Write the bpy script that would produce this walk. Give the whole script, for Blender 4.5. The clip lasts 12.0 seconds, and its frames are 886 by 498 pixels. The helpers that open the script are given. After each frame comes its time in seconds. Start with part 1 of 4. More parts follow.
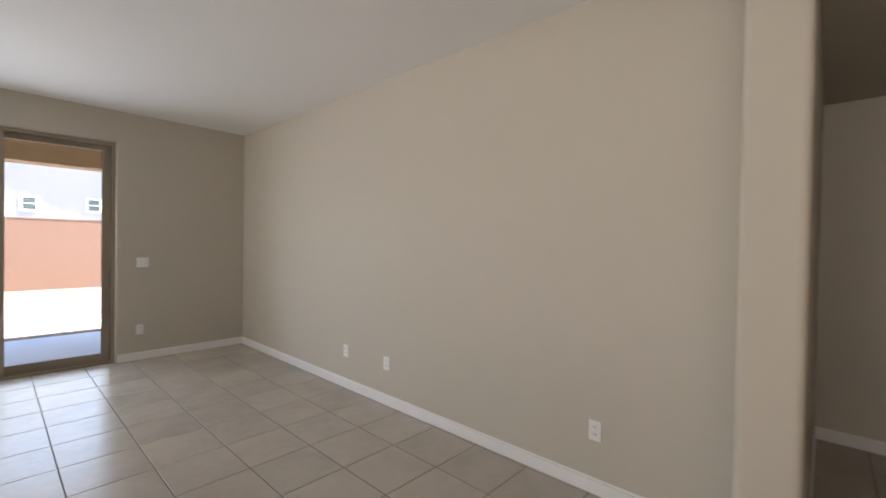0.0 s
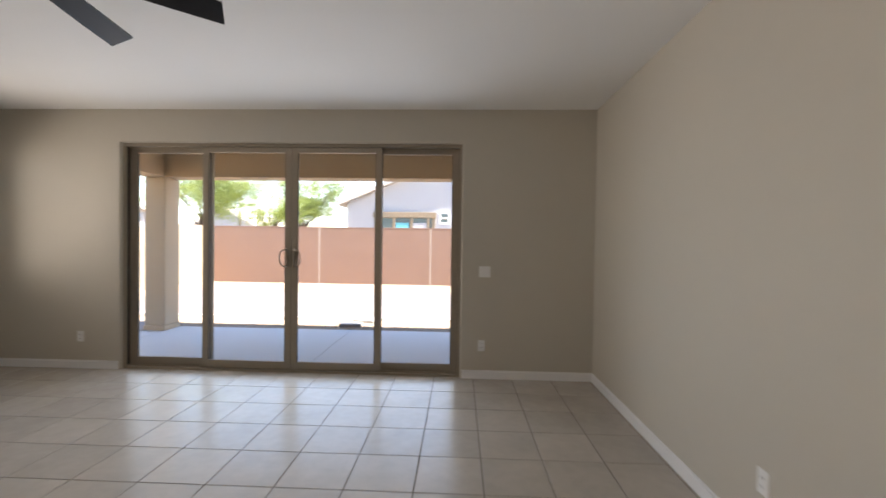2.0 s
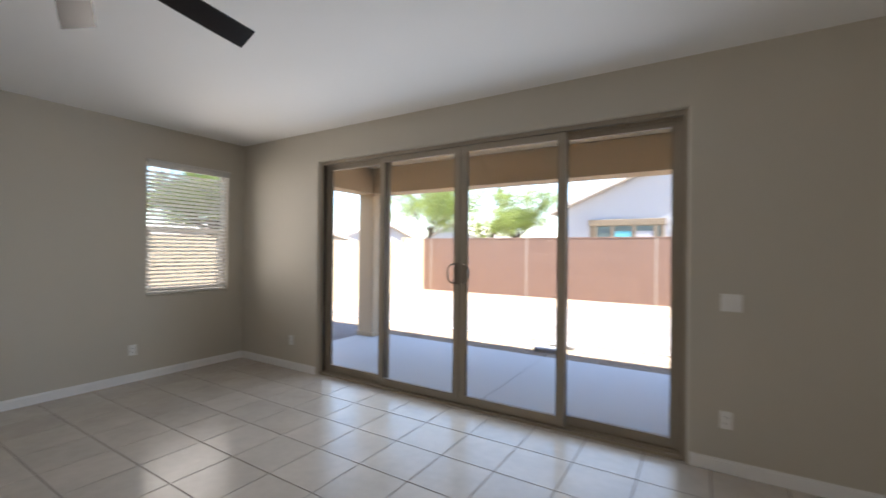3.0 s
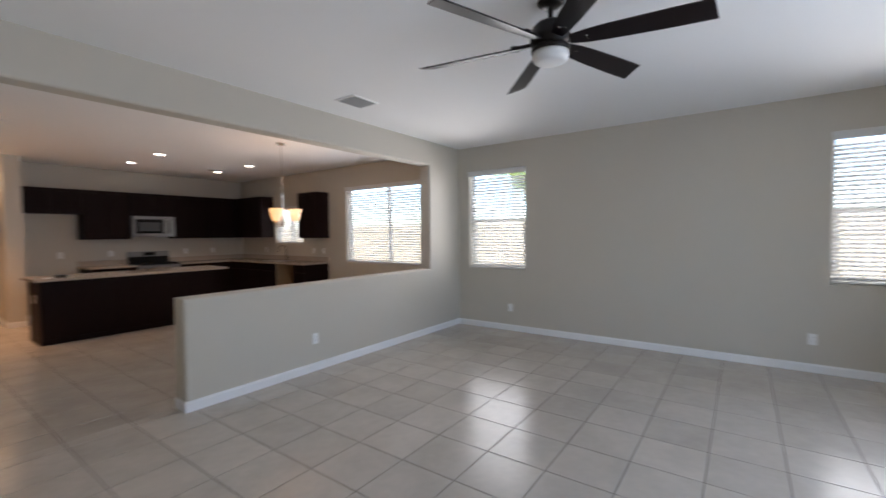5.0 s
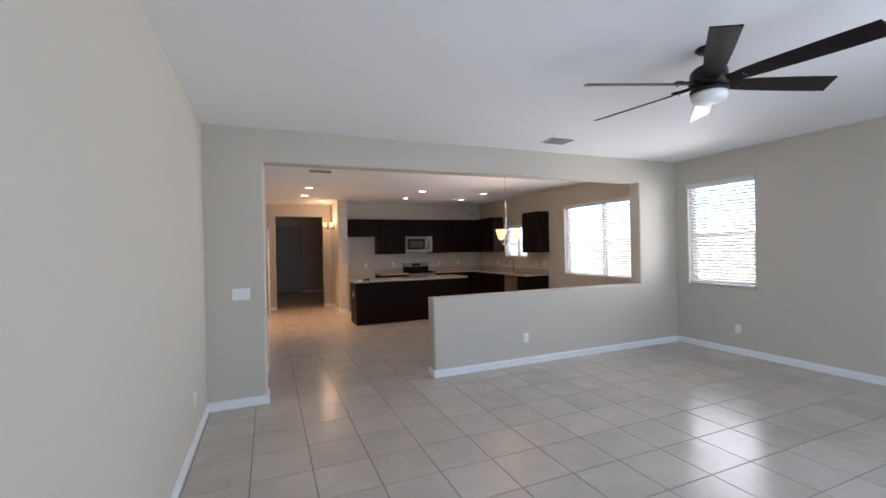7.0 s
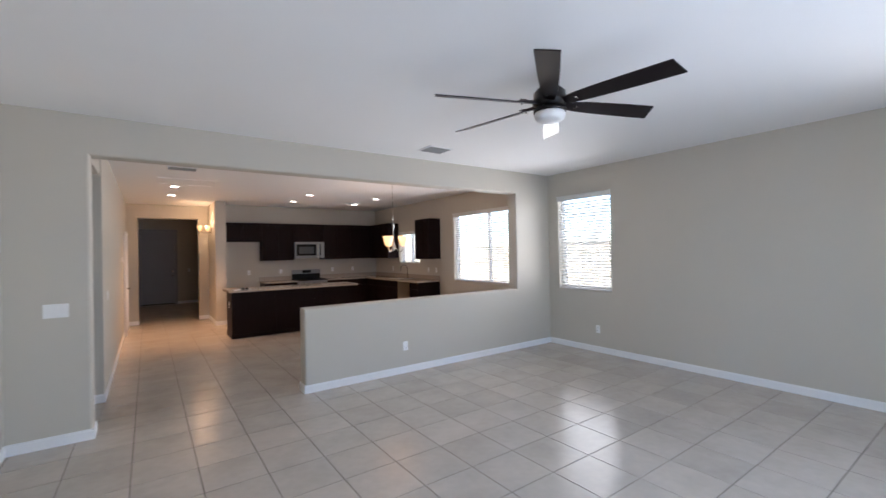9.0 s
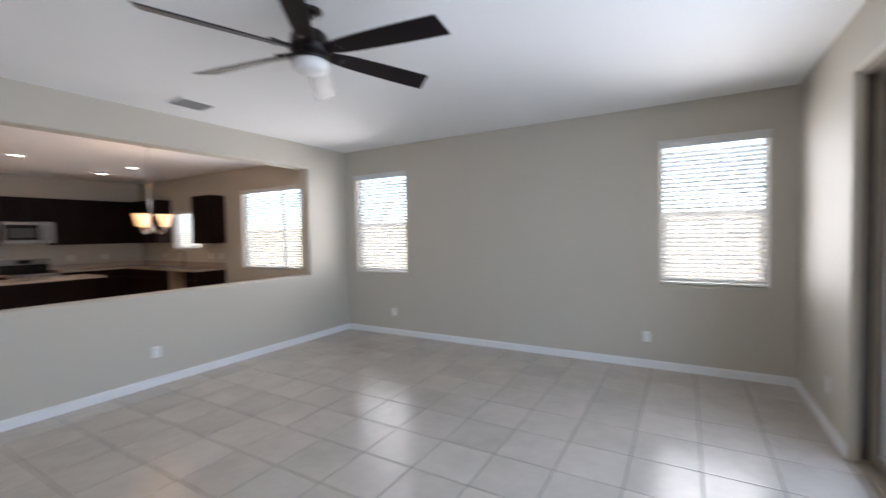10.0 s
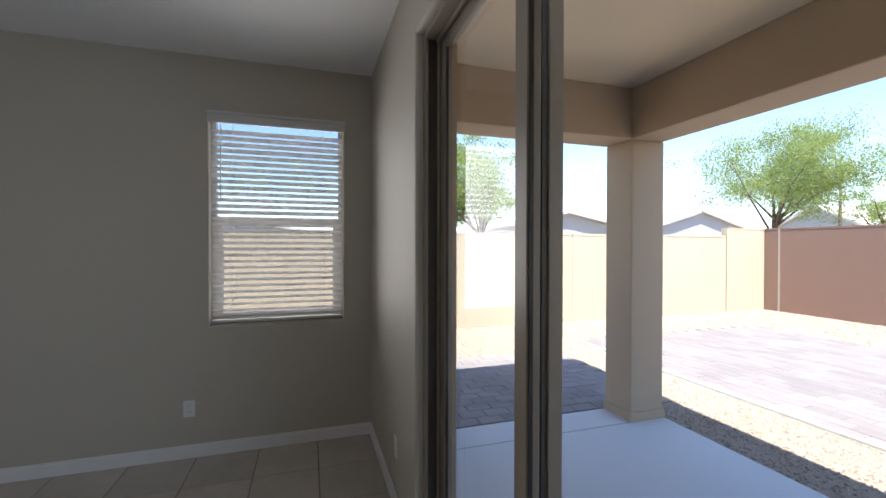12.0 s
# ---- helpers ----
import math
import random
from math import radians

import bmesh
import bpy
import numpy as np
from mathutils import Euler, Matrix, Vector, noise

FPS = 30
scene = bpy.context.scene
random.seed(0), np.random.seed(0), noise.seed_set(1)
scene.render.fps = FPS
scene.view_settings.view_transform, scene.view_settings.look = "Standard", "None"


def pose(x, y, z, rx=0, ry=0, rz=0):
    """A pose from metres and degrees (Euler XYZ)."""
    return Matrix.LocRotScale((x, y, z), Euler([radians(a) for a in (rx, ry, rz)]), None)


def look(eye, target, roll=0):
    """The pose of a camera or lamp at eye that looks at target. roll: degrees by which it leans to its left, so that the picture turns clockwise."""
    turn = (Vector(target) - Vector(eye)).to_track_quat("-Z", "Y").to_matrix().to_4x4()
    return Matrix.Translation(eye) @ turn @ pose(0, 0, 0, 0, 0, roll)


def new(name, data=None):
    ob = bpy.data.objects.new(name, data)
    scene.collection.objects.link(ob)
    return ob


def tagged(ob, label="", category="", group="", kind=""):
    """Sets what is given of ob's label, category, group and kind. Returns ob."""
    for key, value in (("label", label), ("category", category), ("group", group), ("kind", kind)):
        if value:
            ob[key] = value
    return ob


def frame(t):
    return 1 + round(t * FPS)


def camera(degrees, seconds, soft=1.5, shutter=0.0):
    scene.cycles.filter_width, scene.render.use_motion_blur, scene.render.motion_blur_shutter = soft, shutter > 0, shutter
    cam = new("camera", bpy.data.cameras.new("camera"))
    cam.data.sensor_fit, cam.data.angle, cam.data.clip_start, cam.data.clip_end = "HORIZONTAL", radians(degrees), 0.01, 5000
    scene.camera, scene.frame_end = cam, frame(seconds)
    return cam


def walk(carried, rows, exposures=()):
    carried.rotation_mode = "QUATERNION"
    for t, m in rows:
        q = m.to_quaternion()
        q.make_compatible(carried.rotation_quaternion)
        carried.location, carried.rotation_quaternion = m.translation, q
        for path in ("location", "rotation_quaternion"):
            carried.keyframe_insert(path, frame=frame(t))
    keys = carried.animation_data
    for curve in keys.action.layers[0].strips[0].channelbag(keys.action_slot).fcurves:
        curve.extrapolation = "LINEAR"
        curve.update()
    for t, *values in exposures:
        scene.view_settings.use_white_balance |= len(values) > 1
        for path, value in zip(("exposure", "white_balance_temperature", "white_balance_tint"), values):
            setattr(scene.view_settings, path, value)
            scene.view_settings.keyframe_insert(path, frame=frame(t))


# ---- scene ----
cam = camera(93.5, 12.0, shutter=0.4)
PATH = [
    (0, (4.2, -0.23, 1.416), (5.672, 1.124, 1.388), 1.0),
    (0.5, (4.487, -0.047, 1.414), (5.724, 1.524, 1.39), 1.4),
    (1, (4.755, 0.287, 1.413), (5.596, 2.101, 1.364), 1.0),
    (1.5, (4.967, 0.737, 1.421), (5.365, 2.696, 1.374), 0.8),
    (2, (5.134, 1.233, 1.436), (5.056, 3.232, 1.404), 0.8),
    (2.5, (5.208, 1.76, 1.472), (4.701, 3.694, 1.445), 0.4),
    (4.3, (5.36, 3.382, 1.416), (3.363, 3.263, 1.403), 1.9),
    (4.5, (5.458, 3.502, 1.416), (3.517, 3.024, 1.375), 1.2),
    (5, (5.679, 3.75, 1.476), (4.055, 2.585, 1.402), -0.6),
    (5.5, (5.819, 4.069, 1.488), (4.579, 2.5, 1.46), -1.0),
    (6, (5.918, 4.378, 1.506), (4.967, 2.619, 1.492), -1.0),
    (6.5, (6.002, 4.559, 1.554), (5.23, 2.714, 1.534), -1.2),
    (8.3, (5.723, 4.735, 1.553), (4.83, 2.946, 1.597), -0.9),
    (8.5, (5.692, 4.736, 1.579), (4.729, 2.983, 1.608), -0.8),
    (9, (5.583, 4.758, 1.574), (4.427, 3.125, 1.587), -1.1),
    (9.5, (5.387, 4.785, 1.546), (4.046, 3.301, 1.536), -1.3),
    (10, (5.032, 4.721, 1.518), (3.305, 3.715, 1.443), -1.1),
    (10.5, (4.516, 4.786, 1.437), (2.53, 4.554, 1.401), -0.5),
    (11, (3.995, 4.917, 1.497), (2.014, 5.192, 1.502), -0.2),
    (11.5, (3.583, 5.033, 1.5), (1.664, 5.591, 1.573), -1.0),
    (12, (3.322, 5.162, 1.497), (1.418, 5.772, 1.479), 0.1),
]
walk(cam, [(t, look(eye, target, roll)) for t, eye, target, roll in PATH],
     exposures=[(0, 4.1, 6900, 17), (0.7, 4.15, 7600, 21), (1.5, 3.82, 7350, 19), (2.5, 3.68, 6800, 16), (4.3, 3.5, 6350, 14), (5.5, 4.42, 5800, 15), (9.5, 4.45, 5750, 15),
                (10.5, 4.12, 6500, 15), (11.4, 3.45, 7650, 18), (12, 2.95, 6100, 14)])

# ---- world, sun and large lights ----
world = bpy.data.worlds.new("sky")
scene.world = world
world.use_nodes = True
wn = world.node_tree.nodes
sky = wn.new("ShaderNodeTexSky")
sky.sky_type = "NISHITA"
sky.sun_disc = False
sky.dust_density, sky.ozone_density = 0.3, 2.0
SUN = Vector((0.40, -0.13, 0.90)).normalized()
sky.sun_elevation = math.asin(SUN.z)
sky.sun_rotation = math.atan2(SUN.x, SUN.y)
world.node_tree.links.new(sky.outputs[0], wn["Background"].inputs[0])
wn["Background"].inputs[1].default_value = 0.055

sun_data = bpy.data.lights.new("sun", "SUN")
sun_data.energy, sun_data.angle, sun_data.color = 2.2, radians(0.6), (1.0, 0.95, 0.87)
sun = new("sun", sun_data)
sun.matrix_world = look(SUN * 40, (0, 0, 0))

KITCHEN_W = 1.3
SKYLIGHT = 0.50


def window_daylight(y0, y1, z0, z1, gain=1.0):
    """The sky's light in a west window's opening, behind the blind and just inside it."""
    for x, power, spread in ((-0.076, 0.58, 110), (-0.004, SKYLIGHT * gain, 104)):
        d = bpy.data.lights.new("window_daylight", "AREA")
        d.shape, d.size, d.size_y = "RECTANGLE", y1 - y0 - 0.03, z1 - z0 - 0.12
        d.spread = radians(spread)
        d.energy, d.color = power * d.size * d.size_y, (1.0, 0.965, 0.90)
        new("window_daylight", d).matrix_world = look((x, (y0 + y1) / 2, (z0 + z1) / 2 - 0.02), (1.0, (y0 + y1) / 2, (z0 + z1) / 2 - 0.02))


# the sky's and the bright yard's light in the sliding door's opening, within the wall's depth
door_daylight = bpy.data.lights.new("door_daylight", "AREA")
door_daylight.shape, door_daylight.size, door_daylight.size_y = "RECTANGLE", 3.60, 2.36
door_daylight.energy, door_daylight.color = 2.2, (0.70, 0.86, 1.0)
door_daylight.spread = radians(150)
new("door_daylight", door_daylight).matrix_world = look((3.30, 5.668, 1.24), (3.30, 4.0, 1.24))


# ---- materials ----
def material(name, colour, rough=0.6, metal=0.0, spec=0.5):
    m = bpy.data.materials.new(name)
    m.use_nodes = True
    b = m.node_tree.nodes["Principled BSDF"]
    b.inputs["Base Color"].default_value = (*colour, 1)
    b.inputs["Roughness"].default_value = rough
    b.inputs["Metallic"].default_value = metal
    b.inputs["Specular IOR Level"].default_value = spec
    return m


def vary(m, scale, amount, detail=4.0, stretch=(1, 1, 1), rough_amount=0.0, piece=0.0, island=0.0, second=None):
    """Lets noise (at one or two scales) and a per-piece chance shift the base colour by up to +-amount."""
    nt = m.node_tree
    b = nt.nodes["Principled BSDF"]
    base = b.inputs["Base Color"].default_value[:3]
    co = nt.nodes.new("ShaderNodeTexCoord")
    mp = nt.nodes.new("ShaderNodeMapping")
    mp.inputs["Scale"].default_value = stretch
    nt.links.new(co.outputs["Object"], mp.inputs["Vector"])
    total = None

    def add(socket, gain):
        nonlocal total
        mul = nt.nodes.new("ShaderNodeMath")
        mul.operation = "MULTIPLY_ADD"
        mul.inputs[1].default_value, mul.inputs[2].default_value = 2 * gain, -gain
        nt.links.new(socket, mul.inputs[0])
        if total is None:
            total = mul.outputs[0]
        else:
            s = nt.nodes.new("ShaderNodeMath")
            nt.links.new(total, s.inputs[0])
            nt.links.new(mul.outputs[0], s.inputs[1])
            total = s.outputs[0]

    geo = nt.nodes.new("ShaderNodeNewGeometry")
    info = nt.nodes.new("ShaderNodeObjectInfo")
    for sc, am in ((scale, amount), second) if second else ((scale, amount),):
        n = nt.nodes.new("ShaderNodeTexNoise")
        n.inputs["Scale"].default_value, n.inputs["Detail"].default_value = sc, detail
        nt.links.new(mp.outputs[0], n.inputs["Vector"])
        if piece:
            off = nt.nodes.new("ShaderNodeVectorMath")
            off.operation = "MULTIPLY_ADD"
            off.inputs[1].default_value = (37, 53, 71)
            nt.links.new(info.outputs["Random"], off.inputs[0])
            nt.links.new(mp.outputs[0], off.inputs[2])
            nt.links.new(off.outputs[0], n.inputs["Vector"])
        add(n.outputs["Fac"], am)
    if piece:
        add(info.outputs["Random"], piece)
    if island:
        add(geo.outputs["Random Per Island"], island)
    one = nt.nodes.new("ShaderNodeMath")
    one.inputs[1].default_value = 1.0
    nt.links.new(total, one.inputs[0])
    sc = nt.nodes.new("ShaderNodeVectorMath")
    sc.operation = "SCALE"
    sc.inputs[0].default_value = base
    nt.links.new(one.outputs[0], sc.inputs["Scale"])
    nt.links.new(sc.outputs[0], b.inputs["Base Color"])
    if rough_amount:
        r = nt.nodes.new("ShaderNodeMath")
        r.operation = "MULTIPLY_ADD"
        r.inputs[1].default_value, r.inputs[2].default_value = rough_amount, b.inputs["Roughness"].default_value
        nt.links.new(total, r.inputs[0])
        nt.links.new(r.outputs[0], b.inputs["Roughness"])
    return m


def relief(m, scale, strength, distance=0.004, detail=3.0):
    nt = m.node_tree
    b = nt.nodes["Principled BSDF"]
    co = nt.nodes.new("ShaderNodeTexCoord")
    n = nt.nodes.new("ShaderNodeTexNoise")
    n.inputs["Scale"].default_value, n.inputs["Detail"].default_value = scale, detail
    bump = nt.nodes.new("ShaderNodeBump")
    bump.inputs["Strength"].default_value, bump.inputs["Distance"].default_value = strength, distance
    nt.links.new(co.outputs["Object"], n.inputs["Vector"])
    nt.links.new(n.outputs["Fac"], bump.inputs["Height"])
    nt.links.new(bump.outputs[0], b.inputs["Normal"])
    return m


def glow(name, colour, strength):
    m = material(name, (0.8, 0.8, 0.8), 0.4)
    b = m.node_tree.nodes["Principled BSDF"]
    b.inputs["Emission Color"].default_value = (*colour, 1)
    b.inputs["Emission Strength"].default_value = strength
    return m


def glass_material(name, tint, rough=0.0, ior=1.18):
    m = material(name, tint, rough)
    b = m.node_tree.nodes["Principled BSDF"]
    b.inputs["Transmission Weight"].default_value = 1.0
    b.inputs["IOR"].default_value = ior
    return m


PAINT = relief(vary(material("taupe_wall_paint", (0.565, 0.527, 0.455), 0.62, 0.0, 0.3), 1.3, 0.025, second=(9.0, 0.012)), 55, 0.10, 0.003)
CEILING = relief(vary(material("white_ceiling_paint", (0.90, 0.895, 0.885), 0.8), 1.0, 0.02), 60, 0.12, 0.003)
TRIM = vary(material("white_trim_paint", (0.86, 0.86, 0.86), 0.35), 6, 0.02)
PLATE = material("white_plastic_plate", (0.86, 0.86, 0.85), 0.35)
LOUVRE = material("pale_grey_louvre", (0.26, 0.26, 0.255), 0.5)
SLOT = material("dark_slot", (0.03, 0.03, 0.03), 0.5)
TILE = vary(material("greige_ceramic_tile", (0.515, 0.470, 0.415), 0.23), 3.2, 0.17, piece=0.05, second=(16, 0.08), rough_amount=0.25)
GROUT = vary(material("brown_grout", (0.17, 0.15, 0.13), 0.9), 25, 0.15, second=(1.7, 0.35))
SLIDER = vary(material("tan_aluminium_frame", (0.33, 0.28, 0.215), 0.42, 0.0), 8, 0.03)
TRACK = material("dark_track", (0.07, 0.06, 0.05), 0.45, 0.3)
GLASS = glass_material("clear_glass", (0.93, 0.95, 0.94), ior=1.2)
SCREENED = glass_material("tinted_glass", (0.56, 0.58, 0.585))
HANDLE = material("tan_metal_handle", (0.25, 0.205, 0.16), 0.35, 0.2)
VINYL = material("almond_window_vinyl", (0.72, 0.69, 0.64), 0.45)
SLAT = vary(material("white_blind_slat", (0.74, 0.735, 0.72), 0.4), 12, 0.02, piece=0.01)
slat_nodes, slat_links = SLAT.node_tree.nodes, SLAT.node_tree.links
through_slat, slat_mix = slat_nodes.new("ShaderNodeBsdfTranslucent"), slat_nodes.new("ShaderNodeMixShader")
through_slat.inputs["Color"].default_value = (0.80, 0.78, 0.74, 1)
slat_mix.inputs[0].default_value = 0.14
slat_links.new(slat_nodes["Principled BSDF"].outputs[0], slat_mix.inputs[1])
slat_links.new(through_slat.outputs[0], slat_mix.inputs[2])
slat_links.new(slat_mix.outputs[0], slat_nodes["Material Output"].inputs["Surface"])
ESPRESSO = vary(material("espresso_stained_wood", (0.0145, 0.0078, 0.0072), 0.45, 0.0, 0.07), 5, 0.25, stretch=(6, 6, 0.6), second=(30, 0.12))
MAPLE = vary(material("unfinished_maple_ply", (0.46, 0.34, 0.21), 0.6), 4, 0.08, stretch=(1, 1, 8))
GRANITE = vary(material("tan_granite", (0.42, 0.36, 0.30), 0.15), 40, 0.35, second=(140, 0.25))
STEEL = vary(material("stainless_steel", (0.27, 0.265, 0.26), 0.30, 1.0), 4, 0.05, stretch=(1, 1, 40))
BLACK = material("black_enamel", (0.010, 0.010, 0.011), 0.22, 0.0, 0.25)
DARKSCREEN = material("dark_grey_screen", (0.045, 0.045, 0.048), 0.4)
CHROME = material("brushed_nickel", (0.40, 0.385, 0.36), 0.25, 1.0)
FANDARK = vary(material("espresso_fan_blade", (0.008, 0.004, 0.005), 0.36, 0.0, 0.22), 7, 0.2, stretch=(1, 8, 8))
BRONZE = material("oil_rubbed_bronze", (0.018, 0.014, 0.012), 0.35, 0.6)
OPAL = material("opal_white_glass", (0.82, 0.81, 0.79), 0.55)
LENS = glow("lit_lens", (1.0, 0.86, 0.68), 1.0)
SHADEGLOW = glow("lit_amber_shade", (1.0, 0.46, 0.13), 0.075)
DOORGREY = vary(material("grey_door_paint", (0.28, 0.28, 0.30), 0.4), 5, 0.03)
STUCCO = relief(vary(material("tan_stucco", (0.43, 0.337, 0.232), 0.92), 1.5, 0.05, second=(18, 0.04)), 45, 0.14, 0.004)
# lighter copy of the stucco: light bounced off the ground is in its colour
PATIOCEIL = relief(vary(material("bounce_lightened_stucco", (0.74, 0.62, 0.43), 0.9), 1.2, 0.04, second=(18, 0.03)), 45, 0.14, 0.004)
CONCRETE = vary(material("pale_patio_concrete", (0.53, 0.54, 0.53), 0.75), 1.4, 0.07, second=(14, 0.05))
TANWALL = relief(vary(material("cream_block_wall", (0.42, 0.352, 0.252), 0.9), 0.7, 0.06, second=(10, 0.06)), 40, 0.3, 0.006)
BROWNWALL = relief(vary(material("brown_block_wall", (0.215, 0.130, 0.094), 0.9), 0.7, 0.06, second=(10, 0.09)), 40, 0.08, 0.003)
MORTAR = material("pale_mortar", (0.36, 0.31, 0.26), 0.9)
GRAVEL = vary(material("tan_gravel", (0.27, 0.215, 0.165), 0.9), 6, 0.10, island=0.40)
EARTH = relief(vary(material("tan_decomposed_granite", (0.27, 0.215, 0.155), 0.95), 0.5, 0.08, second=(30, 0.20)), 60, 0.6, 0.01)
HOUSETRIM = vary(material("dull_tan_house_trim", (0.20, 0.155, 0.105), 0.8), 6, 0.06)
PAVER = vary(material("pale_concrete_paver", (0.195, 0.172, 0.162), 0.85), 5, 0.08, piece=0.15, island=0.13)
BARK = relief(vary(material("tree_bark", (0.10, 0.075, 0.055), 0.9), 10, 0.3), 30, 0.6, 0.02)
LEAF = vary(material("green_leaf", (0.155, 0.200, 0.060), 0.55), 1.2, 0.25, island=0.45)
leaf_nodes, leaf_links = LEAF.node_tree.nodes, LEAF.node_tree.links
through_leaf, leaf_mix = leaf_nodes.new("ShaderNodeBsdfTranslucent"), leaf_nodes.new("ShaderNodeMixShader")
through_leaf.inputs["Color"].default_value = (0.36, 0.44, 0.12, 1)
leaf_mix.inputs[0].default_value = 0.45
leaf_links.new(leaf_nodes["Principled BSDF"].outputs[0], leaf_mix.inputs[1])
leaf_links.new(through_leaf.outputs[0], leaf_mix.inputs[2])
leaf_links.new(leaf_mix.outputs[0], leaf_nodes["Material Output"].inputs["Surface"])
FARWALL = relief(vary(material("grey_house_stucco", (0.36, 0.365, 0.385), 0.9), 1.0, 0.04), 40, 0.2, 0.006)
ROOFTILE = vary(material("grey_roof_tile", (0.46, 0.43, 0.41), 0.85), 3, 0.12, island=0.15)
POOLBLUE = material("turquoise_shade_panel", (0.10, 0.36, 0.42), 0.6)
GLASSANDSHADE = material("dark_glass_and_shade", (0.05, 0.08, 0.09), 0.08)


# ---- mesh helpers ----
def part(name, bm, mat, parent=None, label=""):
    me = bpy.data.meshes.new(name)
    bm.to_mesh(me)
    bm.free()
    me.materials.append(mat)
    ob = new(name, me)
    if parent is not None:
        ob.parent = parent
    return tagged(ob, label)


def thing(name, label, category, group="", at=(0, 0, 0), rz=0):
    ob = new(name)
    ob.matrix_basis = pose(*at, 0, 0, rz)
    ob.empty_display_size = 0.1
    return tagged(ob, label, category, group)


def boxes(*items, bevel=0.0, segments=2):
    """A bmesh of boxes, each (x0, x1, y0, y1, z0, z1)."""
    bm = bmesh.new()
    for x0, x1, y0, y1, z0, z1 in items:
        r = bmesh.ops.create_cube(bm, size=1.0)
        bmesh.ops.scale(bm, vec=(x1 - x0, y1 - y0, z1 - z0), verts=r["verts"])
        bmesh.ops.translate(bm, vec=((x0 + x1) / 2, (y0 + y1) / 2, (z0 + z1) / 2), verts=r["verts"])
    if bevel:
        bmesh.ops.bevel(bm, geom=bm.edges[:], offset=bevel, segments=segments, affect="EDGES", profile=0.6)
    return bm


def lathe(profile, steps=28, bm=None, m=None):
    """A turned shape round z from (radius, z) rows, closed where the radius is 0."""
    bm = bm or bmesh.new()
    m = m or Matrix()
    rings = []
    for r, z in profile:
        if r <= 0:
            rings.append([bm.verts.new(m @ Vector((0, 0, z)))])
        else:
            rings.append([bm.verts.new(m @ Vector((r * math.cos(a), r * math.sin(a), z)))
                          for a in (2 * math.pi * i / steps for i in range(steps))])
    for a, b in zip(rings, rings[1:]):
        for i in range(steps):
            j = (i + 1) % steps
            if len(a) == 1 and len(b) == 1:
                continue
            if len(a) == 1:
                f = bm.faces.new((a[0], b[j], b[i]))
            elif len(b) == 1:
                f = bm.faces.new((a[i], a[j], b[0]))
            else:
                f = bm.faces.new((a[i], a[j], b[j], b[i]))
            f.smooth = True
    bmesh.ops.recalc_face_normals(bm, faces=bm.faces[:])
    return bm


def tube(points, radius, sides=10, bm=None):
    """A round bar along points; radius may be one number or one for each point."""
    bm = bm or bmesh.new()
    pts = [Vector(p) for p in points]
    rad = radius if isinstance(radius, (list, tuple)) else [radius] * len(pts)
    rings, side = [], None
    for i, p in enumerate(pts):
        d = (pts[min(i + 1, len(pts) - 1)] - pts[max(i - 1, 0)]).normalized()
        if side is None:
            side = d.orthogonal().normalized()
        side = (side - d * side.dot(d)).normalized()
        up = d.cross(side)
        rings.append([bm.verts.new(p + (side * math.cos(a) + up * math.sin(a)) * rad[i])
                      for a in (2 * math.pi * k / sides for k in range(sides))])
    for a, b in zip(rings, rings[1:]):
        for i in range(sides):
            j = (i + 1) % sides
            bm.faces.new((a[i], a[j], b[j], b[i])).smooth = True
    bm.faces.new(rings[0][::-1])
    bm.faces.new(rings[-1])
    return bm


